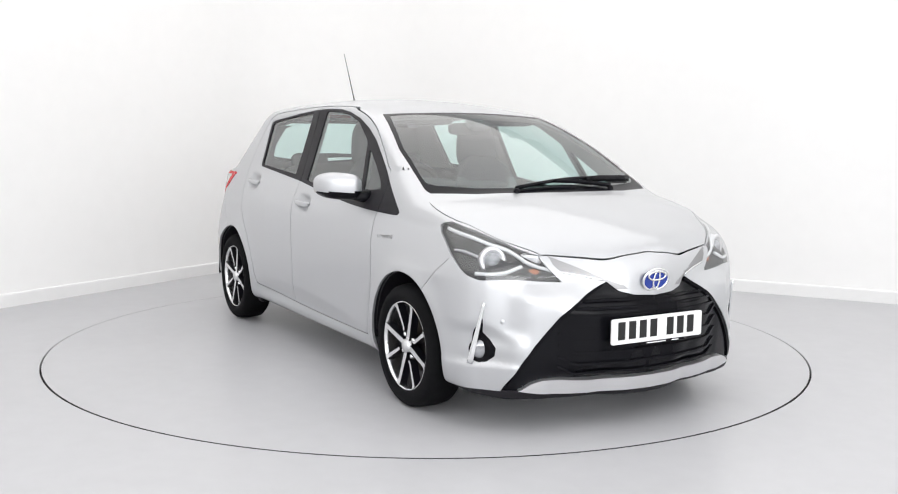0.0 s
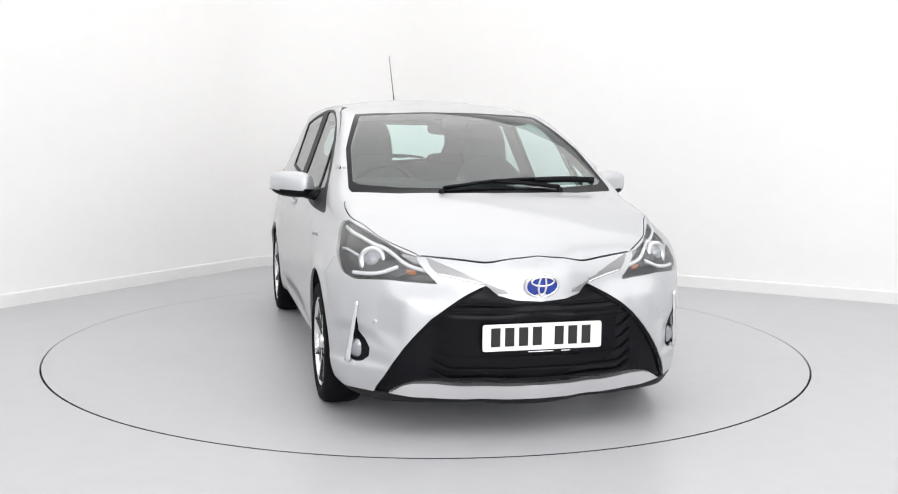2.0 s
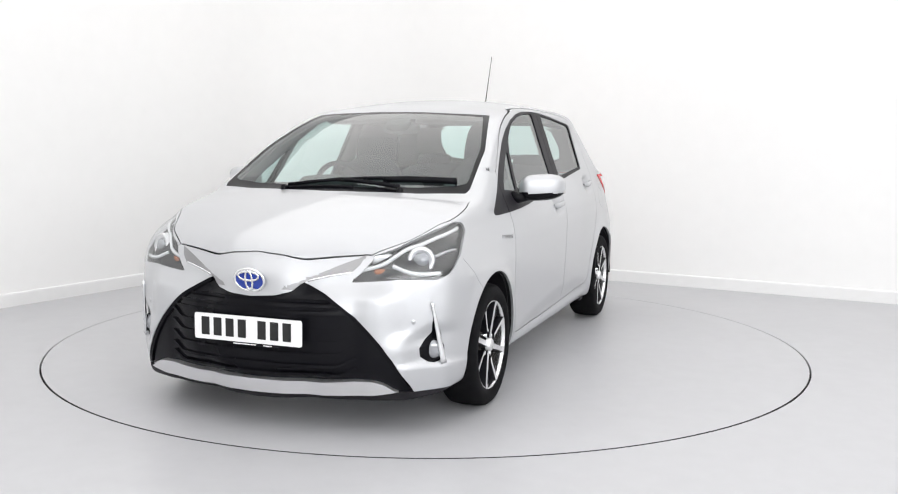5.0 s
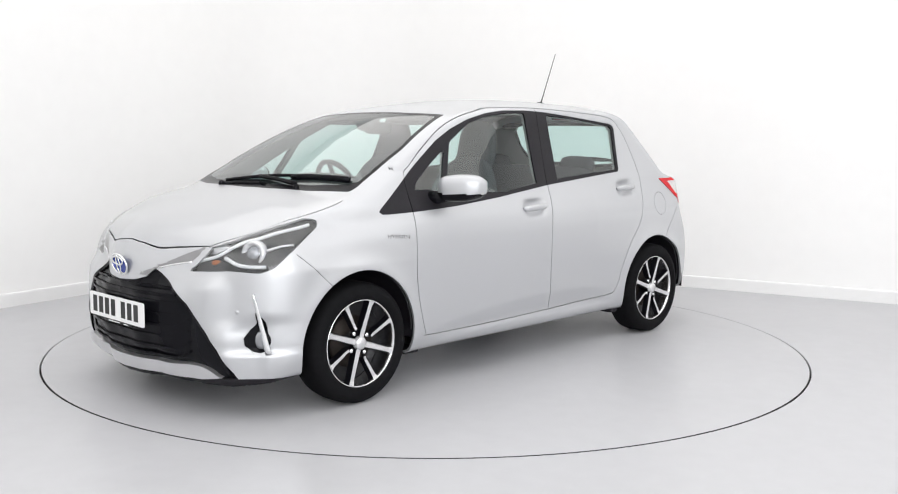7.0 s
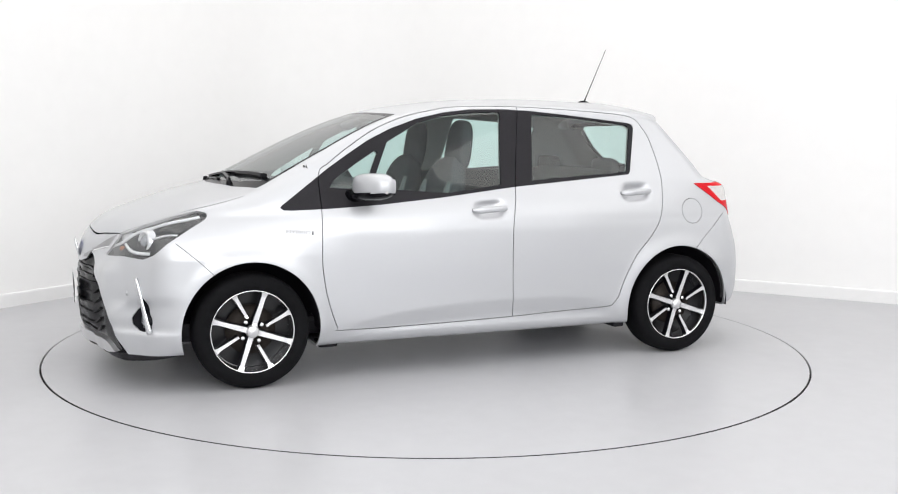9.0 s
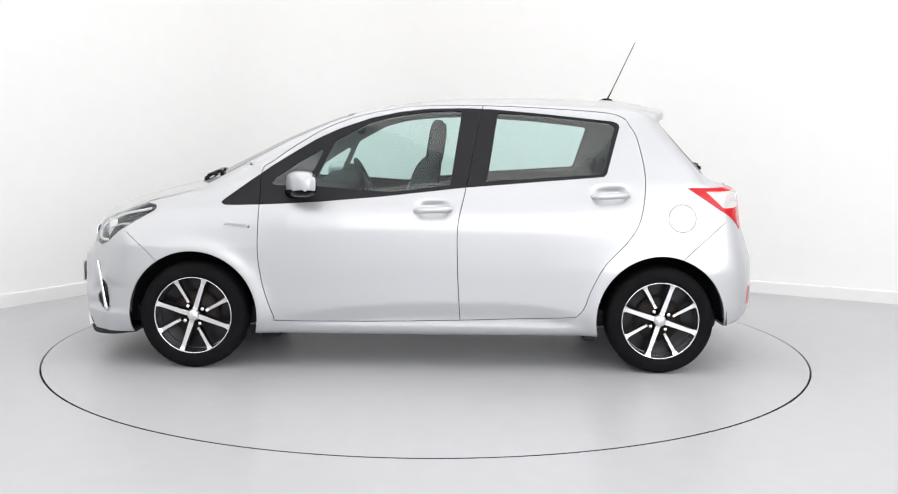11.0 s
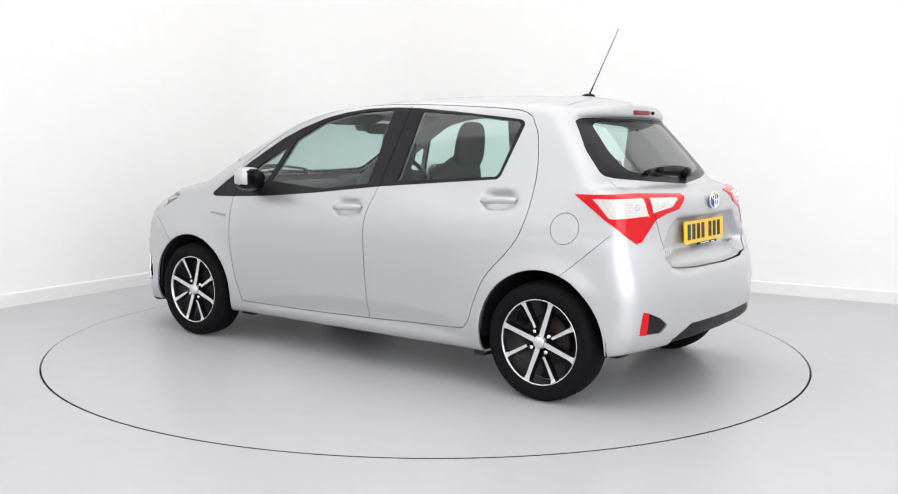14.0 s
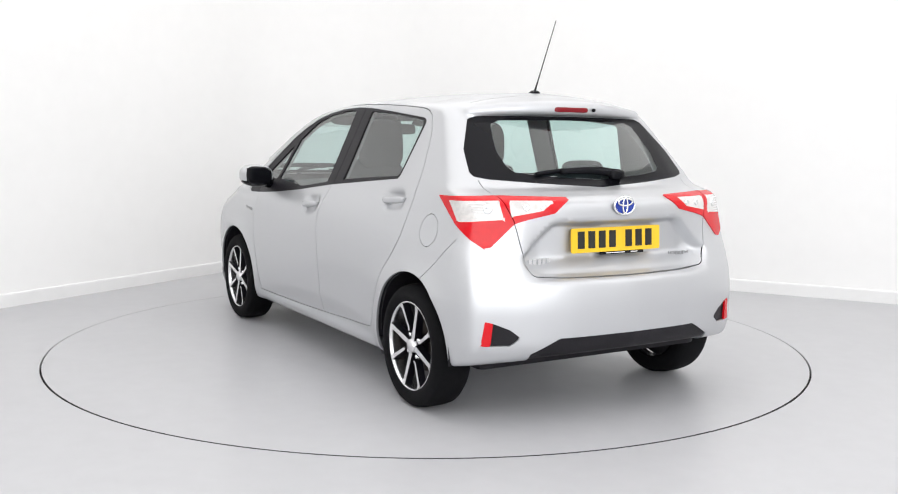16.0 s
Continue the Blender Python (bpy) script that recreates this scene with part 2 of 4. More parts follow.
def curve(xs, ys):
    """A smooth curve through a few stations (monotone cubic), as a function."""
    xs, ys = np.array(xs, float), np.array(ys, float)
    h = np.diff(xs)
    s = np.diff(ys) / h
    m = np.empty(len(xs))
    m[0], m[-1] = s[0], s[-1]
    flat = s[:-1] * s[1:] <= 0
    with np.errstate(divide="ignore", invalid="ignore"):
        w1, w2 = 2 * h[1:] + h[:-1], h[1:] + 2 * h[:-1]
        mid = (w1 + w2) / (w1 / s[:-1] + w2 / s[1:])
    m[1:-1] = np.where(flat, 0, mid)

    def f(x):
        x = np.asarray(x, float)
        i = np.clip(np.searchsorted(xs, x) - 1, 0, len(h) - 1)
        t = (np.clip(x, xs[0], xs[-1]) - xs[i]) / h[i]
        a, b = ys[i], ys[i + 1]
        return (a * (1 + 2 * t) * (1 - t) ** 2 + m[i] * h[i] * t * (1 - t) ** 2
                + b * t * t * (3 - 2 * t) - m[i + 1] * h[i] * t * t * (1 - t))
    return f


HUB_X, HUB_Z, HUB_Y = 1.255, 0.29, 0.80
flank = curve([.15, .2, .27, .33, .45, .6, .75, .83, .9, .95, .99, 1.06, 1.2, 1.33, 1.406, 1.46, 1.52],
              [.755, .785, .806, .812, .819, .828, .832, .823, .798, .772, .752, .722, .667, .617, .587, .552, .49])
_z = np.linspace(.10, 1.6, 301)
_f = flank(_z)
for _ in range(10):
    _f[1:-1] = (_f[:-2] + 2 * _f[1:-1] + _f[2:]) / 4
flank_soft = lambda z: np.interp(z, _z, _f)
hood_line = curve([1.0, 1.2, 1.33, 1.45, 1.69, 1.85, 1.93, 1.98, 2.06], [1.045, 1.018, .995, .968, .903, .845, .807, .772, .69])
roof_line = curve([-1.6, -1.42, -1.2, -1.05, -.565, -.17, .2, .5, .8], [1.40, 1.425, 1.462, 1.48, 1.494, 1.483, 1.447, 1.392, 1.30])
nose_plan = curve([0, .12, .23, .404, .61, .70, .745, .79, .83, .9], [2.032, 2.016, 1.976, 1.918, 1.852, 1.80, 1.762, 1.712, 1.63, 1.3])
nose_lean = curve([.12, .2, .27, .38, .5, .6, .66, .72, .78, .9, 1.0], [-.035, -.012, 0, .010, .008, 0, -.008, -.028, -.06, -.16, -.3])
tail_plan = curve([0, .3, .5, .6, .7, .76, .8, .84, .9], [0, .018, .055, .085, .125, .158, .205, .34, .7])
tail_lean = curve([.15, .25, .3, .38, .5, .6, .64, .66, .70, .74, .85, .93, .97, .99, 1.01, 1.035, 1.1, 1.36, 1.42],
                  [-1.74, -1.82, -1.85, -1.872, -1.876, -1.868, -1.855, -1.80, -1.778, -1.772, -1.775, -1.775, -1.767, -1.745, -1.69, -1.618, -1.556, -1.31, -1.25])
tail_soft = curve([.15, .25, .3, .38, .5, .6, .7, .8, .93, 1.0], [-1.74, -1.82, -1.85, -1.872, -1.876, -1.865, -1.837, -1.803, -1.775, -1.74])
floor_line = curve([-1.9, -1.6, -1.3, -.9, .9, 1.5, 1.75, 2.0], [.32, .262, .22, .19, .185, .19, .158, .134])


EDGE = curve([-.95, -.7, -.45, -.16, .1, .4, .65, .85], [.300, .345, .372, .375, .368, .345, .310, .270])
nose_bulge = curve([0, .22, .32, .39, .45, .51, .56, .63, .66, .70, .74, .9], [0, 0, .020, .033, .036, .043, .043, .044, .034, .014, 0, 0])


def ease(t):
    t = np.clip(t, 0, 1)
    return t * t * (3 - 2 * t)


def form(p):
    """Negative inside the car's outer form, positive outside; about metres near the skin."""
    x, y, z = p[:, 0], np.abs(p[:, 1]), p[:, 2]
    w = flank_soft(z)
    low = np.clip((1.04 - z) / .2, 0, 1)
    low = low * low * (3 - 2 * low)
    w = w - low * .04 * np.clip((-x - .6) / .8, 0, 1.3) * np.clip((z - .55) / .25, 0, 1)
    w = w - .052 * np.clip((x - .75) / .6, 0, 1.4) * np.clip((z - .66) / .2, 0, 1) * low
    for hx in (HUB_X, -HUB_X):
        r = np.hypot(x - hx, z - HUB_Z)
        w = w + .014 * np.exp(-((r - .345) / .055) ** 2) * (z > .1)
    # lower door hollow with a sharp lower edge, rising to the rear
    edge = EDGE(x)
    w = w - .012 * np.clip((edge - z) / .075, 0, 1) * ease((z - .225) / .05) * ease((.93 - np.abs(x + .03)) / .3)
    # scoops behind the door handles
    for cx, cz in ((-.03, .872), (-.98, .952)):
        w = w - .027 * np.exp(-((x - cx) / .082) ** 4 - ((z - cz + .05 * (x - cx)) / .041) ** 4)
    side = y - w
    front = (x - nose_plan(y) - nose_lean(z) - nose_bulge(y) * ease((.665 - z) / .09) * (1 - ease((y - .54) / .12) * ease((z - .36) / .10))) * .9
    k = np.clip((y - .40) / .16, 0, 1)
    k = k * k * (3 - 2 * k) * (z < .93)
    rear = tail_lean(z) * (1 - k) + tail_soft(z) * k + tail_plan(y) - x
    # number plate recess in the tailgate
    a, b = np.clip((.890 - z) / .016, 0, 1), np.clip((z - .668) / .065, 0, 1)
    c = np.clip((.545 - 1.1 * np.maximum(z - .74, 0) - y) / .06, 0, 1)
    rear = rear + .048 * a * a * (3 - 2 * a) * b * b * (3 - 2 * b) * c * c * (3 - 2 * c)
    # flatter middle of the mouth, for the number plate
    a = np.clip((.60 - z) / .08, 0, 1) * np.clip((z - .22) / .08, 0, 1)
    front = front - .038 * a * a * (3 - 2 * a) * np.exp(-((y - .25) / .15) ** 2)
    rear = np.where(z > 1.02, rear * .76, rear)
    # hollow round the fog lamps
    lid = .385 + .55 * np.clip(y - .60, 0, .13)
    front = front + .026 * ease((y - .585) / .10) * ease((z - .292) / .026) * ease((lid + .03 - z) / .06)
    hood = z - (hood_line(x) - y * y * (.10 + .14 * np.clip((x - 1.5) / .3, 0, 1)))
    e = 1.33 - (x + .30 * y * y)
    ws = z - (.992 + .555 * e - .08 * e * e)
    roof = z - (roof_line(x) - (.16 - .05 * np.clip(x / .6 + .3, -.8, 1)) * y * y)
    top = smax(smin(hood * .93, ws * .87, .02), roof, .05)
    body = smax(side, top, np.where(z > 1.1, .035, .07))
    body = smax(body, front, .05)
    spoil = smax(-1.375 + .40 * y * y - x, z - roof_line(x) + .21 * y * y, .03)
    spoil = smax(smax(spoil, 1.370 - z - .12 * (x + 1.37), .024), smax(y - .535, x + 1.0, .02), .03)
    body = smax(body, rear, .05)
    body = smin(body, spoil, .02)
    return smax(body, floor_line(x) - z, .03)


def slope(p, e=1e-3):
    g = np.empty_like(p)
    for i in range(3):
        d = np.zeros(3)
        d[i] = e
        g[:, i] = (form(p + d) - form(p - d)) / (2 * e)
    return g


# ---- skin: the form as a triangle mesh, then cut along the panel lines ----
def skin_mesh(cell=.0175):
    lo, hi = np.array([-1.95, -.90, .10]), np.array([2.11, .90, 1.56])
    n = np.ceil((hi - lo) / cell).astype(int) + 1
    ax = [lo[i] + cell * np.arange(n[i]) for i in range(3)]
    g = np.stack(np.meshgrid(*ax, indexing="ij"), -1)
    f = form(g.reshape(-1, 3)).reshape(n)
    s = f < 0
    c = s[:-1, :-1, :-1].astype(np.int8)
    tot = sum(s[i:n[0] - 1 + i, j:n[1] - 1 + j, k:n[2] - 1 + k].astype(np.int8) for i in (0, 1) for j in (0, 1) for k in (0, 1))
    cells = (tot > 0) & (tot < 8)
    idx = -np.ones(cells.shape, int)
    idx[cells] = np.arange(cells.sum())
    V = np.argwhere(cells) * cell + lo + cell / 2
    F = []
    for d in range(3):
        o = [i for i in range(3) if i != d]
        a = s.take(range(0, n[d] - 1), d)
        b = s.take(range(1, n[d]), d)
        hits = np.argwhere(a != b)
        hits = hits[(hits[:, o[0]] > 0) & (hits[:, o[1]] > 0) & (hits[:, o[0]] < n[o[0]] - 1) & (hits[:, o[1]] < n[o[1]] - 1)]
        q = []
        for da, db in ((0, 0), (-1, 0), (-1, -1), (0, -1)):
            h = hits.copy()
            h[:, o[0]] += da
            h[:, o[1]] += db
            q.append(idx[h[:, 0], h[:, 1], h[:, 2]])
        q = np.stack(q, 1)
        flip = a[tuple(hits.T)]
        if d == 1:
            flip = ~flip
        q[flip] = q[flip][:, ::-1]
        F.append(q)
    Q = np.concatenate(F)
    for it in range(12):
        gr = slope(V)
        st = form(V)[:, None] * gr / (np.sum(gr * gr, 1)[:, None] + 1e-6)
        V = V - np.clip(st, -.01, .01) * (.9 if it > 3 else .6)
        if it in (2, 5):
            # even the grid out
            acc, cnt = np.zeros_like(V), np.zeros(len(V))
            for i in range(4):
                np.add.at(acc, Q[:, i], V[Q[:, (i + 1) % 4]] + V[Q[:, (i - 1) % 4]])
                np.add.at(cnt, Q[:, i], 2)
            V = V * .5 + acc / np.maximum(cnt, 1)[:, None] * .5
    F = np.concatenate([Q[:, [0, 1, 2]], Q[:, [0, 2, 3]]])
    nm = np.cross(V[F[:, 1]] - V[F[:, 0]], V[F[:, 2]] - V[F[:, 0]])
    gr = slope(V[F].mean(1))
    bad = np.sum(nm * gr, 1) < 0
    F[bad] = F[bad][:, ::-1]
    return V, F


def inside(P, poly):
    """Signed distance to a closed outline in a plane, negative inside."""
    poly = np.array(poly, float)
    d = np.full(len(P), 1e9)
    odd = np.zeros(len(P), bool)
    for a, b in zip(poly, np.roll(poly, -1, 0)):
        e, w = b - a, P - a
        t = np.clip(w @ e / (e @ e), 0, 1)
        d = np.minimum(d, np.sum((w - t[:, None] * e) ** 2, 1))
        c = (a[1] > P[:, 1]) != (b[1] > P[:, 1])
        xs = a[0] + (P[:, 1] - a[1]) * e[0] / (e[1] if e[1] else 1e-12)
        odd ^= c & (P[:, 0] < xs)
    d = np.sqrt(d)
    return np.where(odd, -d, d)


def off_line(P, line):
    line = np.array(line, float)
    d = np.full(len(P), 1.0)
    for a, b in zip(line[:-1], line[1:]):
        e, w = b - a, P - a
        t = np.clip(w @ e / (e @ e), 0, 1)
        d = np.minimum(d, np.sum((w - t[:, None] * e) ** 2, 1))
    return np.sqrt(d)


def beside_line(P, line):
    """Distance to a line, with a sign for its two sides; cut off 4 cm away."""
    line = np.array(line, float)
    d, s = np.full(len(P), 1.0), np.ones(len(P))
    for a, b in zip(line[:-1], line[1:]):
        e, w = b - a, P - a
        t = w @ e / (e @ e)
        q = np.sqrt(np.sum((w - np.clip(t, 0, 1)[:, None] * e) ** 2, 1))
        near = q < d
        d = np.where(near, q, d)
        s = np.where(near, np.sign(e[0] * w[:, 1] - e[1] * w[:, 0]), s)
    return np.where(d < .04, d * s, 1.0)


def smooth_line(pts, steps=6, closed=False):
    """A Catmull-Rom curve through a few points."""
    p = [np.array(q, float) for q in pts]
    n = len(p)
    out = []
    for i in range(n if closed else n - 1):
        a, b, c, d = (p[(i + k) % n] if closed else p[min(max(i + k, 0), n - 1)] for k in (-1, 0, 1, 2))
        for s in range(steps):
            t = s / steps
            out.append(.5 * (2 * b + (c - a) * t + (2 * a - 5 * b + 4 * c - d) * t * t + (3 * b - a - 3 * c + d) * t ** 3))
    if not closed:
        out.append(p[-1])
    return out


class Skin:
    def __init__(self):
        self.V, self.F = skin_mesh()
        self.L = np.array(["shell"] * len(self.F), dtype="U24")

    def plane(self, kind, V=None):
        V = self.V if V is None else V
        x, y, z = V[:, 0], np.abs(V[:, 1]), V[:, 2]
        return {"side": np.stack([x, z], 1), "end": np.stack([y, z], 1), "top": np.stack([x, y], 1), "wrap": np.stack([-x - y, z], 1)}[kind]

    def cut(self, fn, where):
        """Cuts the triangles inside the box `where` along fn == 0."""
        V, F = self.V, self.F
        lo, hi = np.array(where[0]), np.array(where[1])
        C = V[F].mean(1).copy()
        C[:, 1] = np.abs(C[:, 1])
        act = np.all((C > lo) & (C < hi), 1)
        near = np.unique(F[act])
        f = np.ones(len(V))
        f[near] = fn(V[near])
        f = np.where(np.abs(f) < 6e-4, 6e-4 * np.where(f < 0, -1, 1), f)
        s = f[F] < 0
        n = s.sum(1)
        hit = act & ((n == 1) | (n == 2))
        K = F[hit]
        if not len(K):
            return
        sk, LK = s[hit], self.L[hit]
        lone = np.where(sk.sum(1)[:, None] == 1, sk, ~sk).argmax(1)
        r = np.arange(len(K))
        A, B, D = K[r, lone], K[r, (lone + 1) % 3], K[r, (lone + 2) % 3]
        E = np.concatenate([np.stack([A, B], 1), np.stack([A, D], 1)])
        E.sort(1)
        U, inv = np.unique(E, axis=0, return_inverse=True)
        inv = inv.reshape(-1)
        t = f[U[:, 0]] / (f[U[:, 0]] - f[U[:, 1]])
        P = V[U[:, 0]] + (V[U[:, 1]] - V[U[:, 0]]) * t[:, None]
        m = len(V) + inv
        ab, ad = m[:len(K)], m[len(K):]
        # neighbours outside the box that share a cut edge keep their old edge: the box lies clear of the lines
        self.V = np.concatenate([V, P])
        self.F = np.concatenate([F[~hit], np.stack([A, ab, ad], 1), np.stack([ab, B, D], 1), np.stack([ab, D, ad], 1)])
        self.L = np.concatenate([self.L[~hit], LK, LK, LK])

    def region(self, label, kind, poly, where, over=None, curved=False, grow=0.0, side=0):
        poly = smooth_line(poly, closed=True) if curved else poly
        fn = lambda V: inside(self.plane(kind, V), poly) - grow
        self.cut(fn, where)
        self.mark(label, fn, where, over, side)

    def mark(self, label, fn, where, over=None, side=0):
        C = self.V[self.F].mean(1)
        D = C.copy()
        D[:, 1] = np.abs(D[:, 1])
        ok = np.all((D > np.array(where[0])) & (D < np.array(where[1])), 1)
        if over:
            ok &= np.isin(self.L, over)
        if side:
            ok &= C[:, 1] * side > 0
        ok[ok] = fn(C[ok]) < 0
        self.L[ok] = label

    def groove(self, kind, line, where, width=.004, curved=True, over=None, side=0):
        line = smooth_line(line) if curved else line
        self.cut(lambda V: beside_line(self.plane(kind, V), line), where)
        fn = lambda V: off_line(self.plane(kind, V), line) - width / 2
        self.cut(fn, where)
        self.mark("gap", fn, where, over, side)

    def patch(self, name, label, mat, parent, side=0, depth=.012, offset=0.0, tag="", within=None):
        """One labelled region as a mesh part, its rim turned inwards by depth; offset moves it along its normal."""
        C = self.V[self.F].mean(1)[:, 1]
        labels = [label] if isinstance(label, str) else label
        ok = np.isin(self.L, labels) & ((C * side > 0) | (side == 0))
        if within:
            ok &= within(self.V[self.F].mean(1))
        F = self.F[ok]
        if not len(F):
            return None
        use, inv = np.unique(F, return_inverse=True)
        F = inv.reshape(-1, 3)
        V = self.V[use]
        N = slope(V, 1.2e-2)
        N /= np.linalg.norm(N, axis=1)[:, None] + 1e-9
        V = V + N * offset
        if depth:
            E = np.concatenate([F[:, [0, 1]], F[:, [1, 2]], F[:, [2, 0]]])
            S = np.sort(E, 1)
            _, first, cnt = np.unique(S, axis=0, return_index=True, return_counts=True)
            R = E[first[cnt == 1]]
            a, b = R[:, 0], R[:, 1]
            k, q = len(V), len(R)
            P = np.concatenate([V[a], V[b], V[b] - N[b] * depth, V[a] - N[a] * depth])
            en = np.cross(V[b] - V[a], N[a])
            en /= np.linalg.norm(en, axis=1)[:, None] + 1e-12
            i = np.arange(q)
            F2 = np.concatenate([np.stack([k + q + i, k + i, k + 3 * q + i], 1), np.stack([k + q + i, k + 3 * q + i, k + 2 * q + i], 1)])
            V, N, F = np.concatenate([V, P]), np.concatenate([N, en, en, en, en]), np.concatenate([F, F2])
        return part(name, V, F, mat, parent, tag, N)


def skin_x(y, z, front=True):
    """The skin's x at a given y and z, at the nose or the tail."""
    p = np.array([[1.6 if front else -1.2, y, z]])
    a, b = (1.2, 2.2) if front else (-2.1, -1.0)
    lo, hi = (a, b) if front else (b, a)
    for _ in range(40):
        m = (lo + hi) / 2
        lo, hi = (m, hi) if form(np.array([[m, y, z]]))[0] < 0 else (lo, m)
    return lo


def skin_y(x, z):
    lo, hi = 0.0, 1.0
    for _ in range(40):
        m = (lo + hi) / 2
        lo, hi = (m, hi) if form(np.array([[x, m, z]]))[0] < 0 else (lo, m)
    return lo


CAR = tagged(new("car"), "silver five-door hatchback car with black and silver alloy wheels", "car")
ANYWHERE = ((-9, -1, -9), (9, 9, 9))
SIDE = ((-1.75, .45, .0), (1.72, 9, 1.46))
NOSE = ((1.3, -1, .0), (9, 9, .98))
TAIL = ((-9, -1, .0), (-1.15, 9, 1.6))


def cut_panels(s):
    # wheel arches
    for hx in (HUB_X, -HUB_X):
        fn = lambda V, hx=hx: np.hypot(V[:, 0] - hx, (V[:, 2] - HUB_Z) * .985) - .343
        box_ = ((hx - .45, .52, 0), (hx + .45, 9, .72))
        s.cut(fn, box_)
        s.mark("void", fn, box_)
    # windscreen, with its black border and cowl
    ws = [(1.352, 0), (1.335, .2), (1.285, .45), (1.20, .662), (1.165, .672), (.83, .634), (.41, .518), (.448, .3), (.462, 0), (.448, -.3), (.41, -.518),
          (.83, -.634), (1.165, -.672), (1.20, -.662), (1.285, -.45), (1.335, -.2)]
    up = ((.3, -1, .93), (1.5, 9, 1.5))
    s.region("ws_border", "top", ws, up)
    inner = [(1.30, 0), (1.285, .2), (1.235, .43), (1.16, .61), (1.12, .645), (.81, .605), (.455, .497), (.478, .3), (.49, 0), (.478, -.3), (.455, -.497),
             (.81, -.605), (1.12, -.645), (1.16, -.61), (1.235, -.43), (1.285, -.2)]
    s.region("windscreen", "top", inner, up, over=["ws_border"])
    # side windows with black surround
    dlo = [(1.108, .900), (.985, .990), (.84, 1.094), (.74, 1.158), (.61, 1.238), (.48, 1.299), (.32, 1.355), (.16, 1.391), (0, 1.410), (-.20, 1.415), (-.35, 1.410),
           (-.6, 1.390), (-1.0, 1.351), (-1.030, 1.340), (-1.037, 1.320), (-.962, 1.068), (-.945, 1.052), (-.9, 1.048), (-.57, 1.020), (-.2, .988), (.24, .937), (.58, .906), (.87, .889), (1.04, .883), (1.09, .884)]
    s.region("surround", "side", dlo, SIDE, over=["shell"])
    s.region("front_glass", "side", [(.622, .990), (.505, 1.232), (.32, 1.333), (.15, 1.377), (-.02, 1.398), (-.17, 1.402), (-.178, 1.39), (-.122, 1.012), (-.13, 1.003), (.2, .962)], SIDE, over=["surround"])
    s.region("quarter_glass", "side", [(.845, .995), (.815, 1.035), (.68, 1.125), (.575, 1.188), (.565, 1.178), (.655, .995), (.67, .985)], SIDE, over=["surround"])
    s.region("rear_glass", "side", [(-.318, 1.024), (-.375, 1.385), (-.385, 1.393), (-.67, 1.374), (-.99, 1.340), (-1.012, 1.325), (-.945, 1.080), (-.93, 1.066)], SIDE, over=["surround"])
    # headlights
    s.region("headlight", "side", [(1.912, .648), (1.872, .716), (1.842, .760), (1.74, .810), (1.61, .858), (1.51, .888), (1.466, .880), (1.455, .868), (1.47, .846),
                                   (1.54, .806), (1.65, .738), (1.715, .680), (1.762, .658), (1.84, .664)], NOSE, over=["shell"])
    # bonnet
    s.region("hood", "top", [(1.968, 0), (1.967, .09), (1.954, .184), (1.904, .318), (1.850, .459), (1.838, .487), (1.73, .597), (1.58, .672), (1.50, .712), (1.36, .718), (1.21, .690), (1.19, .672),
                             (1.285, .45), (1.335, .2), (1.352, 0), (1.335, -.2), (1.285, -.45), (1.19, -.672), (1.21, -.690), (1.36, -.718), (1.50, -.712), (1.58, -.672), (1.73, -.597), (1.838, -.487), (1.850, -.459), (1.904, -.318),
                             (1.954, -.184), (1.967, -.09)], ((1.1, -1, .72), (9, 9, 1.1)), over=["shell"])
    # front bumper with grille mouth
    s.region("front_bumper", "side", [(1.43, .0), (1.43, .575), (1.517, .655), (1.615, .738), (1.66, .72), (1.74, .70), (1.84, .78), (2.2, .80), (2.2, .0)], ((1.3, -1, 0), (9, 9, .80)), over=["shell"])
    s.region("grille", "end", [(-.01, .583), (.105, .590), (.178, .608), (.222, .648), (.25, .636), (.322, .600), (.388, .56), (.451, .512), (.511, .45), (.558, .392), (.599, .33), (.630, .274), (.660, .22), (.672, .185), (.70, .10), (-.01, .10)],
             ((1.6, -1, 0), (9, 9, .70)), over=["front_bumper"])
    s.region("wing", "end", [(.455, .758), (.36, .719), (.24, .664), (.125, .616), (.19, .614), (.236, .652), (.32, .672), (.412, .690), (.44, .72)], NOSE, over=["front_bumper"])
    s.region("skid", "end", [(-.01, .232), (.3, .228), (.44, .240), (.52, .240), (.56, .228), (.615, .195), (.52, .180), (.3, .168), (-.01, .172)], ((1.6, -1, 0), (9, 9, .30)), over=["grille"])
    s.region("lip", "end", [(-.01, .174), (.3, .170), (.52, .182), (.62, .19), (.9, .19), (.9, .0), (-.01, .0)], ((1.5, -1, 0), (9, 9, .25)), over=["grille", "front_bumper"])
    s.region("fog_bezel", "end", [(.737, .525), (.750, .45), (.757, .36), (.757, .318), (.735, .306), (.708, .312), (.686, .335), (.683, .372), (.698, .408), (.722, .438), (.730, .48)], NOSE, over=["front_bumper"])
    # tail lights
    s.region("tail_red", "wrap", [(.645, .999), (1.04, 1.004), (1.43, .996), (1.452, .984), (1.383, .930), (1.244, .906), (1.16, .887), (1.03, .787), (.99, .784), (.91, .820), (.80, .884)], TAIL, over=["shell"])
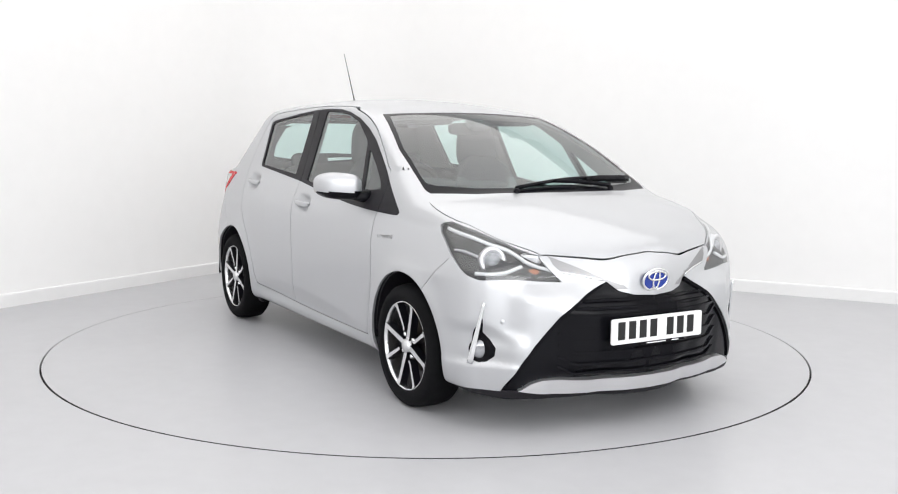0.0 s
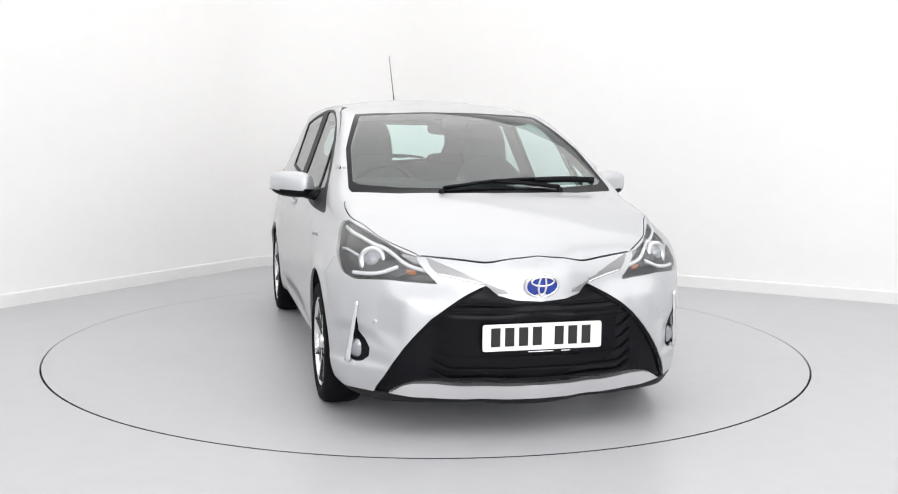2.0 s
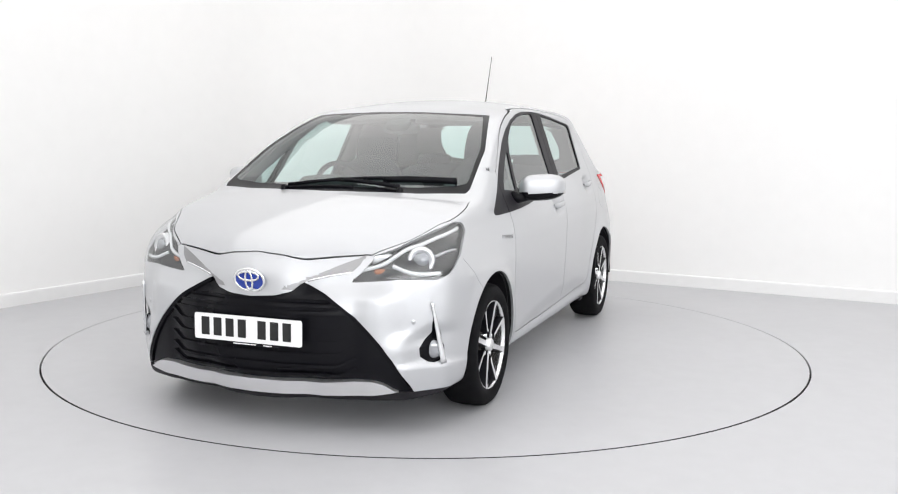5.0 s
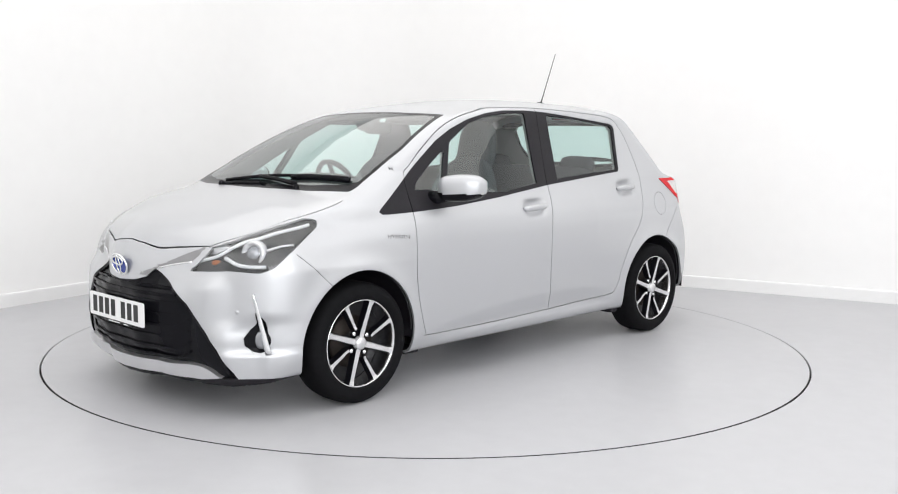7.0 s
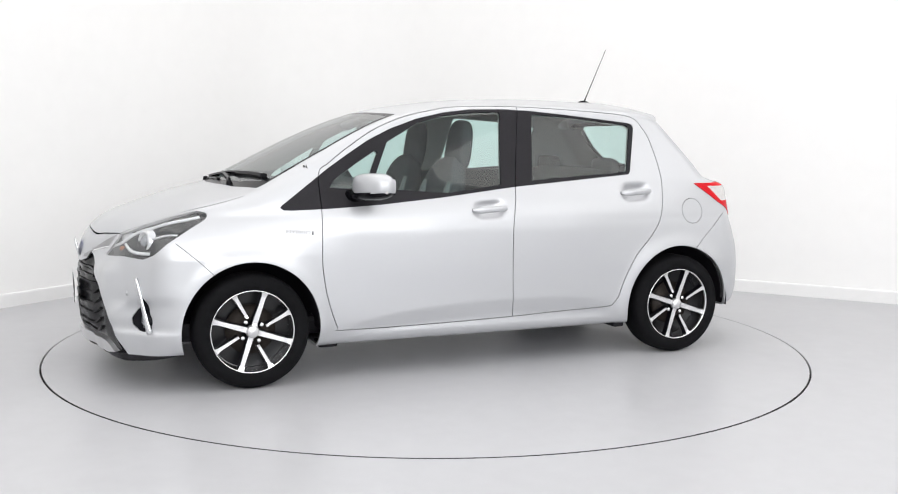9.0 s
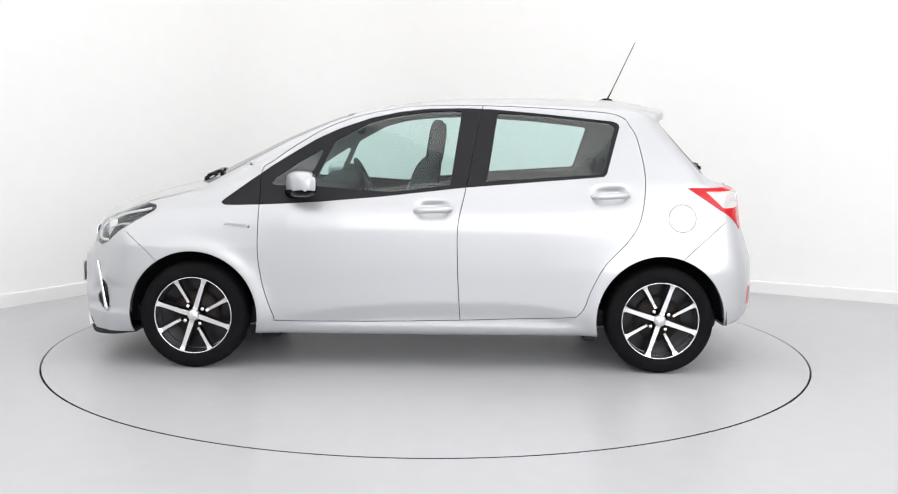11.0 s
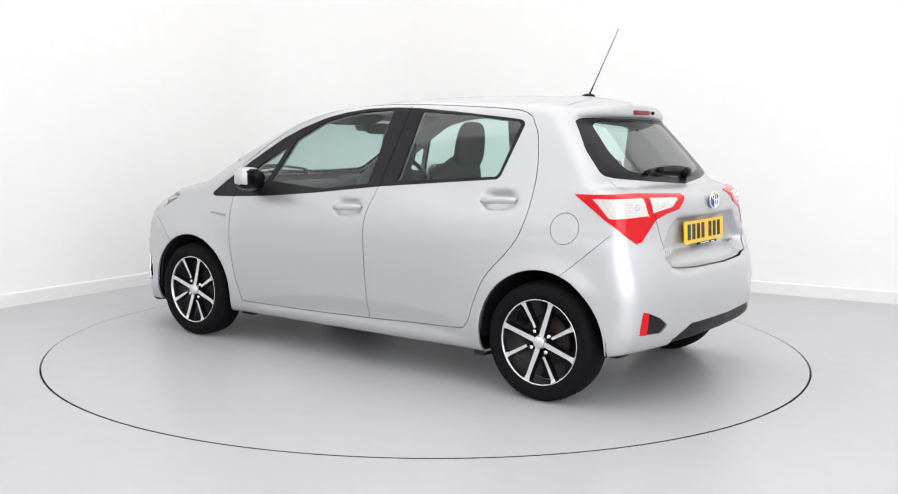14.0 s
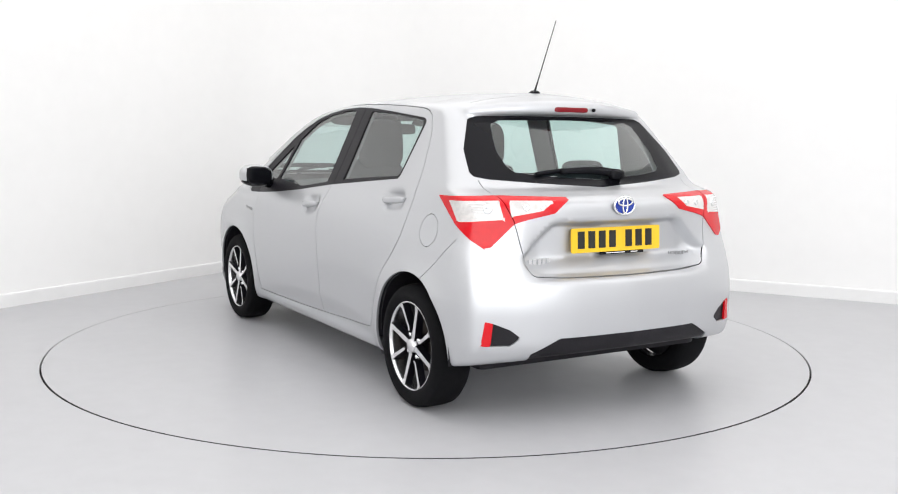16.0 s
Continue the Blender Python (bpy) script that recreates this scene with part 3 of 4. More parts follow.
    s.region("tail_white", "wrap", [(.74, .981), (1.062, .984), (1.098, .905), (.822, .893)], TAIL, over=["tail_red"])
    s.region("tail_white", "wrap", [(1.118, .984), (1.372, .982), (1.318, .942), (1.138, .917)], TAIL, over=["tail_red"])
    # tailgate
    s.region("rear_border", "end", [(-.01, 1.362), (.48, 1.358), (.528, 1.343), (.61, 1.204), (.632, 1.10), (.62, 1.082), (.56, 1.070), (.297, 1.050), (-.01, 1.032)], TAIL, over=["shell"])
    s.region("rear_window", "end", [(-.01, 1.346), (.38, 1.340), (.43, 1.32), (.465, 1.20), (.45, 1.12), (.42, 1.10), (.3, 1.085), (-.01, 1.064)], TAIL, over=["rear_border"])
    s.region("tailgate", "end", [(-.01, .648), (.30, .650), (.45, .656), (.495, .668), (.515, .70), (.530, .75), (.556, .889), (.585, .96), (.598, 1.0), (.606, 1.065), (.642, 1.085), (.63, 1.2), (.545, 1.352), (.50, 1.43), (.4, 1.6), (-.01, 1.6)],
             ((-9, -1, 0), (-1.19, 9, 1.6)), over=["shell"])
    s.cut(lambda V: V[:, 0] + 1.19, ((-1.3, -1, 1.3), (-1.1, .52, 1.6)))
    s.region("rear_bumper", "side", [(-1.36, .0), (-1.36, .62), (-1.49, .728), (-1.59, .818), (-1.64, .84), (-2.0, .84), (-2.0, .0)], TAIL, over=["shell"])
    s.region("diffuser", "end", [(-.01, .393), (.39, .392), (.52, .325), (.53, .1), (-.01, .1)], TAIL, over=["rear_bumper"])
    s.region("pocket", "end", [(.718, .477), (.732, .368), (.611, .368), (.568, .402), (.613, .438), (.683, .468)], TAIL, over=["rear_bumper"])
    s.region("pocket_red", "end", [(.719, .478), (.733, .367), (.693, .367), (.686, .470)], TAIL, over=["pocket"])
    # doors
    s.region("front_door", "side", [(.893, 1.067), (.897, .895), (.903, .646), (.890, .52), (.866, .409), (.822, .285), (.795, .264), (.3, .264), (-.182, .276), (-.173, .40), (-.163, .62), (-.165, .80), (-.205, .986), (-.295, 1.430),
                                    (.056, 1.424), (.234, 1.399), (.408, 1.358), (.579, 1.288), (.747, 1.184)], SIDE, over=["shell", "surround"])
    s.region("rear_door", "side", [(-.205, .986), (-.165, .80), (-.163, .62), (-.173, .40), (-.182, .276), (-.43, .286), (-.77, .299), (-.82, .318), (-.85, .36), (-.879, .446), (-.951, .584), (-1.063, .705), (-1.129, .807), (-1.161, .949),
                                   (-1.164, 1.091), (-1.128, 1.263), (-1.09, 1.33), (-1.065, 1.365), (-.973, 1.396), (-.663, 1.417), (-.295, 1.430)], SIDE, over=["shell", "surround"])
    s.region("surround", "side", dlo, SIDE, over=["front_door", "rear_door"])
    # roof
    s.region("roof", "top", [(.462, 0), (.44, .40), (.40, .495), (-1.19, .47), (-1.19, -.47), (.40, -.495), (.44, -.40)], ((-1.3, -1, 1.3), (.6, 9, 1.6)), over=["shell"])
    # joints between the panels
    allp = ["shell", "front_door", "rear_door", "hood", "front_bumper", "rear_bumper", "tailgate", "roof", "surround", "ws_border", "tail_red", "tail_white"]
    s.groove("side", [(.747, 1.184), (.84, 1.115), (.893, 1.067), (.897, .895), (.903, .646), (.890, .52), (.866, .409), (.822, .285), (.795, .264), (.3, .264), (-.182, .276), (-.43, .286), (-.77, .299), (-.82, .318), (-.85, .36), (-.879, .446), (-.951, .584), (-1.063, .705), (-1.129, .807),
                      (-1.161, .949), (-1.164, 1.091), (-1.128, 1.263), (-1.09, 1.33), (-1.065, 1.365), (-.973, 1.396), (-.663, 1.417), (-.295, 1.430), (.056, 1.424), (.234, 1.399), (.408, 1.358), (.579, 1.288), (.747, 1.184)], SIDE, over=allp)
    s.groove("side", [(-.295, 1.430), (-.205, .986), (-.165, .80), (-.163, .62), (-.173, .40), (-.182, .276)], SIDE, over=allp)
    s.groove("top", [(1.968, 0), (1.967, .09), (1.954, .184), (1.904, .318), (1.850, .459), (1.838, .487), (1.73, .597), (1.58, .672), (1.50, .712), (1.36, .718), (1.27, .704)], ((1.1, -1, .70), (9, 9, 1.1)), over=allp)
    s.groove("side", [(1.43, .57), (1.517, .655), (1.615, .738)], NOSE, over=allp, width=.0026)
    s.groove("side", [(-1.36, .615), (-1.49, .728), (-1.59, .818)], TAIL, over=allp, width=.0026)
    s.groove("end", [(-.01, .648), (.30, .650), (.45, .656), (.495, .668), (.515, .70), (.530, .75), (.556, .889), (.585, .96), (.598, 1.0), (.606, 1.065)], TAIL, over=allp, width=.004)
    s.groove("top", [(-1.19, 0), (-1.19, .47)], ((-1.3, -1, 1.3), (-1.1, .48, 1.6)), over=allp, width=.004, curved=False)
    s.cut(lambda V: np.hypot(V[:, 0] + 1.361, V[:, 2] - .838) - .073, SIDE)
    fn = lambda V: np.abs(np.hypot(V[:, 0] + 1.361, V[:, 2] - .838) - .073) - .0015
    s.cut(fn, SIDE)
    s.mark("gap", fn, SIDE, ["shell"], 1)


SKIN = Skin()
cut_panels(SKIN)


def car_body(s):
    P = lambda *a, **k: s.patch(*a, **k)
    P("body_shell", "shell", PAINT, CAR)
    P("roof", "roof", PAINT, CAR, depth=.004)
    P("bonnet", "hood", PAINT, CAR)
    P("front_bumper", "front_bumper", PAINT, CAR, depth=.010)
    P("rear_bumper", "rear_bumper", PAINT, CAR)
    P("tailgate", "tailgate", PAINT, CAR)
    P("windscreen", "windscreen", GLASS, CAR, depth=0)
    P("windscreen_border", "ws_border", BLACK, CAR, depth=.004)
    P("rear_window", "rear_window", GLASS, CAR, depth=0)
    P("rear_window_border", "rear_border", BLACK, CAR, depth=.004)
    for sd in (1, -1):
        d = P("front_door", "front_door", PAINT, CAR, side=sd)
        P("rear_door", "rear_door", PAINT, CAR, side=sd)
        P("window_surround", "surround", DARK, CAR, side=sd, offset=-.003, tag="matt black window surround")
        P("front_window", "front_glass", GLASS, CAR, side=sd, depth=0, offset=-.008)
        P("quarter_window", "quarter_glass", GLASS, CAR, side=sd, depth=0, offset=-.008)
        P("rear_side_window", "rear_glass", GLASS, CAR, side=sd, depth=0, offset=-.008)
    P("grille", "grille", BLACK, CAR, depth=.03, offset=-.014, tag="black front grille")
    P("skid_strip", "skid", SATIN, CAR, depth=.03, offset=.010, tag="satin silver lower lip")
    P("front_lip", "lip", DARK, CAR, depth=.02, tag="black lower lip")
    P("diffuser", "diffuser", DARK, CAR, depth=.02, offset=-.006)
    inner = [l for l in sorted(set(s.L)) if l not in ("windscreen", "rear_window", "front_glass", "quarter_glass", "rear_glass", "void")]
    cabin = lambda C: (C[:, 2] > .3) & (C[:, 0] < 1.9) & (C[:, 0] > -1.62) & ~((C[:, 0] < -1.2) & (C[:, 2] > 1.34)) & ~((C[:, 0] < -1.45) & (C[:, 2] < 1.04) & (C[:, 2] > .9))
    s.patch("lining", inner, LINING, CAR, depth=0, offset=-.03, tag="dark cabin lining", within=lambda C: cabin(C) & (C[:, 2] <= 1.04))
    s.patch("headlining", inner, HEADLINER, CAR, depth=0, offset=-.03, tag="grey roof and pillar lining", within=lambda C: cabin(C) & (C[:, 2] > 1.04))
    for sd in (1, -1):
        P("wing_strip", "wing", WINGSATIN, CAR, side=sd, depth=.01, tag="warm satin silver strip")
        P("fog_bezel", "fog_bezel", BLACK, CAR, side=sd, depth=.012, offset=-.006)
        P("headlight", "headlight", CLEAR, CAR, side=sd, depth=0)
        P("headlight_housing", "headlight", HOUSING, CAR, side=sd, depth=0, offset=-.035)
        P("tail_light", "tail_red", REDLENS, CAR, side=sd, depth=.01, offset=.004)
        P("tail_lens", "tail_white", WHITELENS, CAR, side=sd, depth=.01, offset=.004)
        P("bumper_pocket", "pocket", DARK, CAR, side=sd, depth=.02, offset=-.01)
        P("reflector", "pocket_red", REDLENS, CAR, side=sd, depth=.01, offset=.002)


car_body(SKIN)


def wheel_arch(hx, sd):
    """Black inner arch: half a drum open to the road."""
    vs, fs, n = [], [], 28
    for k in range(n + 1):
        t = math.radians(-4 + 188 * k / n)
        for y in (.45, .818):
            vs.append((hx + .355 * math.cos(t), sd * y, HUB_Z + .355 * math.sin(t)))
    for k in range(n):
        a = 2 * k
        fs.append((a, a + 1, a + 3, a + 2))
    c = len(vs)
    vs.append((hx, sd * .45, HUB_Z))
    fs += [(2 * k, 2 * k + 2, c) for k in range(n)]
    part("wheel_arch_liner", vs, fs, DARK, CAR)


for hx in (HUB_X, -HUB_X):
    for sd in (1, -1):
        wheel_arch(hx, sd)
bm = bmesh.new()
box(bm, 0.05, 0, .27, 3.3, 1.30, .10, .03)
bpart("underbody", bm, DARK, CAR)


# ---- wheels ----
def wheel():
    """A wheel about the y axis, its outer face towards +y, hub face at y = 0."""
    w = new("wheel")
    R, RR = .2895, .205
    vs, fs = lathe([(RR, -.165), (.24, -.178), (.268, -.172), (.284, -.155), (R, -.12), (R, -.045), (.284, -.01), (.270, .006), (.24, .012), (.214, .006), (RR, -.004)], 72)
    part("tyre", vs, fs, RUBBER, w, "black rubber tyre")
    vs, fs = lathe([(.199, -.165), (.201, -.02), (.2025, .0), (.2075, .003), (.209, -.004), (.207, -.012)], 72)
    part("rim", vs, fs, ALLOY, w, "machined silver rim edge")
    vs, fs = lathe([(.0, -.105), (.198, -.105)], 48)
    part("wheel_disc", vs, fs, RIMBLACK, w)
    vs, fs = lathe([(.05, -.075), (.125, -.075), (.125, -.095)], 48)
    part("brake_disc", vs, fs, RUST, w, "worn brown brake disc")

    def spoke(a0, r0, a1, r1, w0, w1, name):
        # a tapered bar from hub to rim with a machined face and black flanks
        p0, p1 = Vector((r0 * math.cos(a0), 0, r0 * math.sin(a0))), Vector((r1 * math.cos(a1), 0, r1 * math.sin(a1)))
        d = (p1 - p0).normalized()
        t = Vector((-d.z, 0, d.x))
        vs, n = [], 8
        for i in range(n + 1):
            u = i / n
            c = p0.lerp(p1, u)
            hw = (w0 + (w1 - w0) * u) / 2 + .006 * max(0, (u - .8) / .2) ** 2
            y = -.012 + .010 * u - .014 * (1 - u) ** 2 * 0 + (.004 if i in (0, n) else 0)
            for s_, yy in ((-1, y - .035), (-1, y), (1, y), (1, y - .035)):
                q = c + t * (hw * s_ + (0.004 * s_ if yy < y else 0))
                vs.append((q.x, yy, q.z))
        face, flank_ = [], []
        for i in range(n):
            a = 4 * i
            face.append((a + 1, a + 5, a + 6, a + 2))
            flank_ += [(a, a + 4, a + 5, a + 1), (a + 2, a + 6, a + 7, a + 3)]
        part(name, vs, face, ALLOY, w, "machined silver spoke face", smooth=False)
        part("spoke_flank", vs, flank_, RIMBLACK, w, smooth=False)

    for k in range(4):
        a = math.radians(90 * k + 15)
        spoke(a, .02, a + math.radians(3), .203, .027, .020, "spoke")
        spoke(a + math.radians(55), .072, a + math.radians(49), .203, .013, .019, "spoke")
    vs, fs = lathe([(0, .004), (.026, .003), (.030, -.002), (.034, -.02)], 32)
    part("centre_cap", vs, fs, SATIN, w, "grey centre cap with an oval emblem")
    for k in range(4):
        a = math.radians(90 * k + 56)
        vs, fs = lathe([(0, .0), (.008, -.001), (.011, -.004), (.012, -.03)], 12)
        vs = [(x + .057 * math.cos(a), y - .012, z + .057 * math.sin(a)) for x, y, z in vs]
        part("wheel_nut", vs, fs, CHROME, w)
    return w


W0 = wheel()
W0.parent = CAR
W0.matrix_basis = pose(HUB_X, .822, .289)
tagged(W0, "black and machined silver alloy wheel")
copy_thing(W0, pose(-HUB_X, .818, .289))
copy_thing(W0, pose(HUB_X, -.822, .289, 0, 0, 180))
copy_thing(W0, pose(-HUB_X, -.818, .289, 0, 0, 180))


# ---- fittings ----
def child(name, sd=0):
    for o in CAR.children:
        if o.name.split(".")[0] == name and (not sd or sum((v.co.y for v in o.data.vertices), 0.0) * sd > 0):
            return o


def on_nose(y, z, out=0.0):
    """Points of the nose's skin at arrays of y and z."""
    y, z = np.broadcast_arrays(np.asarray(y, float), np.asarray(z, float))
    lo, hi = np.full(y.shape, 1.2), np.full(y.shape, 2.2)
    for _ in range(26):
        m = (lo + hi) / 2
        s = form(np.stack([m, y, z], 1)) < 0
        lo, hi = np.where(s, m, lo), np.where(s, hi, m)
    return np.stack([lo + out, y, z], 1)


def on_tail(y, z, out=0.0):
    y, z = np.broadcast_arrays(np.asarray(y, float), np.asarray(z, float))
    lo, hi = np.full(y.shape, -1.0), np.full(y.shape, -2.1)
    for _ in range(26):
        m = (lo + hi) / 2
        s = form(np.stack([m, y, z], 1)) < 0
        lo, hi = np.where(s, m, lo), np.where(s, hi, m)
    return np.stack([lo - out, y, z], 1)


def on_top(x, y, out=0.0):
    x, y = np.broadcast_arrays(np.asarray(x, float), np.asarray(y, float))
    lo, hi = np.full(y.shape, .5), np.full(y.shape, 1.7)
    for _ in range(26):
        m = (lo + hi) / 2
        s = form(np.stack([x, y, m], 1)) < 0
        lo, hi = np.where(s, m, lo), np.where(s, hi, m)
    return np.stack([x, y, lo + out], 1)


def bar(path, up, high, deep, taper=1.0, out=(1, 0, 0)):
    """A strip of rectangular section along a path: `up` its height's way, the front on the path."""
    path = np.asarray(path, float)
    up = np.asarray(up, float)
    n = len(path)
    d = np.gradient(path, axis=0)
    d /= np.linalg.norm(d, axis=1)[:, None] + 1e-9
    f = np.cross(d, up)
    f /= np.linalg.norm(f, axis=1)[:, None] + 1e-9
    if np.sum(f @ np.asarray(out, float)) < 0:
        f = -f
    u = np.cross(f, d)
    k = np.linspace(1, taper, n)[:, None]
    rows = [path + u * high / 2 * k, path - u * high / 2 * k, path - u * high / 2 * k - f * deep, path + u * high / 2 * k - f * deep]
    V = np.stack(rows, 1).reshape(-1, 3)
    F = []
    for i in range(n - 1):
        a = 4 * i
        F += [(a + j, a + (j + 1) % 4, a + 4 + (j + 1) % 4, a + 4 + j) for j in range(4)]
    F += [(3, 2, 1, 0), (4 * n - 4, 4 * n - 3, 4 * n - 2, 4 * n - 1)]
    return V, F


def pad(size, power=.5, nu=28, nv=16, bend=None):
    """A cushion-like rounded block about the origin."""
    f = lambda c, p: math.copysign(abs(c) ** p, c)
    vs, fs = [], []
    for j in range(nv + 1):
        v = -math.pi / 2 + math.pi * j / nv
        for i in range(nu):
            u = 2 * math.pi * i / nu
            p = Vector((size[0] / 2 * f(math.cos(v), power) * f(math.cos(u), power), size[1] / 2 * f(math.cos(v), power) * f(math.sin(u), power), size[2] / 2 * f(math.sin(v), power)))
            vs.append(bend(p) if bend else p)
    for j in range(nv):
        for i in range(nu):
            a, b = j * nu + i, j * nu + (i + 1) % nu
            fs.append((a, b, b + nu, a + nu))
    return vs, fs


def put(vs, m):
    return [m @ Vector(v) for v in vs]


def mouth(z):
    """Half the width of the grille's mouth at height z."""
    return float(np.interp(z, [.185, .22, .274, .33, .392, .45, .512, .56, .60, .636], [.672, .66, .63, .599, .558, .511, .451, .388, .322, .25]))


def grille_slats():
    # straight slats above the plate, then waved ones that step up towards the gloss side panels
    for z0 in (.570, .540, .508, .455, .403, .352, .301, .258):
        half = min(mouth(z0) - .03, .455)
        y = np.linspace(-half, half, 73)
        step = ease((np.abs(y) - .375) / .085)
        z = z0 + .036 * step if z0 < .5 else np.full_like(y, z0)
        P = on_nose(y, z, -.004)
        V, F = bar(P, (0, 0, 1), .010, .016)
        part("slat", V, F, BLACK, child("grille"), smooth=False)
    # frame along the mouth's edge
    for sd in (1, -1):
        pts = smooth_line([(.25, .634), (.322, .598), (.388, .558), (.451, .510), (.511, .448), (.558, .390), (.599, .328), (.630, .272), (.658, .21)], 4)
        y, z = np.array([p[0] for p in pts]) * sd, np.array([p[1] for p in pts])
        P = on_nose(y - sd * .012, z, -.004)
        V, F = bar(P, (0, sd * .7, .7), .016, .02)
        part("mouth_edge", V, F, BLACK, child("grille"), smooth=False)


def wing_lines():
    for sd in (1, -1):
        t = np.linspace(0, 1, 15)
        P = on_nose(sd * (.240 + .172 * t), .652 + .037 * t + .012 * t * (1 - t), .001)
        V, F = bar(P if sd < 0 else P[::-1], (0, 0, 1), .008, .01)
        part("chrome_line", V, F, CHROME, child("wing_strip", sd))


def number_plate(name, mat, m, label):
    """A plate in its own plane: x across, z up, front to -y; its characters are plain bars."""
    bm = bmesh.new()
    box(bm, 0, 0, 0, .52, .006, .111, 0)
    es = [e for e in bm.edges if abs(e.verts[0].co.y - e.verts[1].co.y) > .004]
    bmesh.ops.bevel(bm, geom=es, offset=.010, segments=4, profile=.5, affect="EDGES")
    bmesh.ops.transform(bm, matrix=m, verts=bm.verts)
    p = bpart(name, bm, mat, CAR, label)
    x = -.205
    for i in range(7):
        if i == 4:
            x += .036
        bm = bmesh.new()
        box(bm, x, -.0036, .002, .040, .0016, .078, .0006, 1)
        bmesh.ops.transform(bm, matrix=m, verts=bm.verts)
        bpart("bar", bm, INK, p)
        x += .060
    bm = bmesh.new()
    box(bm, .03, -.002, -.062, .26, .008, .013, .003, 1)
    bmesh.ops.transform(bm, matrix=m, verts=bm.verts)
    h = bpart("plate_holder", bm, BLACK, p)
    for px, w in ((-.01, .11), (.10, .04)):
        bm = bmesh.new()
        box(bm, px, -.0065, -.062, w, .001, .004)
        bmesh.ops.transform(bm, matrix=m, verts=bm.verts)
        bpart("bar", bm, PLATEWHITE, p)
    return p


def emblem(m, w, h):
    """Oval badge facing -y in its own plane: chrome ring, blue field, plain inner oval."""
    b = new("badge")
    b.parent = CAR
    tagged(b, "chrome oval badge with a blue field")

    def oval(name, rx, rz, r, mat, y, flat=False, up=0.0):
        if flat:
            vs = [(0, y - .004, 0)] + [(rx * math.cos(t), y, rz * math.sin(t)) for t in np.linspace(0, 2 * math.pi, 48, endpoint=False)]
            fs = [(0, 1 + (k + 1) % 48, 1 + k) for k in range(48)]
        else:
            vs, fs = [], []
            for k in range(48):
                t = 2 * math.pi * k / 48
                for j in range(8):
                    a = 2 * math.pi * j / 8
                    vs.append(((rx + r * math.cos(a)) * math.cos(t), y + r * .7 * math.sin(a), up + (rz + r * math.cos(a)) * math.sin(t)))
            for k in range(48):
                for j in range(8):
                    fs.append((k * 8 + j, k * 8 + (j + 1) % 8, ((k + 1) % 48) * 8 + (j + 1) % 8, ((k + 1) % 48) * 8 + j))
        part(name, put(vs, m), fs, mat, b)

    oval("ring", w / 2, h / 2, w * .045, CHROME, 0)
    oval("field", w / 2, h / 2, 0, BLUE, .001, True)
    oval("inner_ring", w * .115, h * .42, w * .036, CHROME, -.004)
    oval("inner_ring", w * .34, h * .20, w * .036, CHROME, -.004, up=h * .20)


def word_bars(n, p0, p1, high, out, mat, name, label):
    """Raised chrome bars in place of a nameplate's letters, from p0 to p1."""
    p0, p1 = Vector(p0), Vector(p1)
    holder = new(name)
    holder.parent = CAR
    tagged(holder, label)
    for i in range(n):
        c = p0.lerp(p1, (i + .5) / n)
        bm = bmesh.new()
        w = (p1 - p0).length / n * .62
        d = (p1 - p0).normalized()
        o = Vector(out).normalized()
        box(bm, 0, 0, 0, w, .005, high, .001, 1)
        u = o.cross(d)
        m = Matrix((( d.x, o.x, u.x, c.x), (d.y, o.y, u.y, c.y), (d.z, o.z, u.z, c.z), (0, 0, 0, 1)))
        bmesh.ops.transform(bm, matrix=m, verts=bm.verts)
        bpart("bar", bm, mat, holder)


def lettering(text, p0, p1, high, out, mat, name, label):
    """Raised letters from p0 to p1 in the built-in font."""
    cu = bpy.data.curves.new("lettering", "FONT")
    cu.body, cu.extrude = text, .0016
    tmp = new("lettering", cu)
    bpy.context.view_layer.update()
    me = bpy.data.meshes.new_from_object(tmp.evaluated_get(bpy.context.evaluated_depsgraph_get()))
    bpy.data.objects.remove(tmp)
    vs = [v.co.copy() for v in me.vertices]
    fs = [tuple(q.vertices) for q in me.polygons]
    wide, tall = max(v.x for v in vs), max(v.y for v in vs)
    p0, p1 = Vector(p0), Vector(p1)
    d, o = (p1 - p0).normalized(), Vector(out).normalized()
    u = o.cross(d)
    vs = [p0 + d * (v.x / wide * (p1 - p0).length) + u * ((v.y / tall - .5) * high) + o * v.z for v in vs]
    holder = new(name)
    holder.parent = CAR
    tagged(holder, label)
    part("letters", vs, fs, mat, holder, smooth=False)
    V, F = tube([p1 + d * .012 - u * high * .5, p1 + d * .012 + u * high * .2, p1 + d * .014 + u * high * .6], [.004, .006, .002], 8)
    part("leaf_mark", V, F, mat, holder)


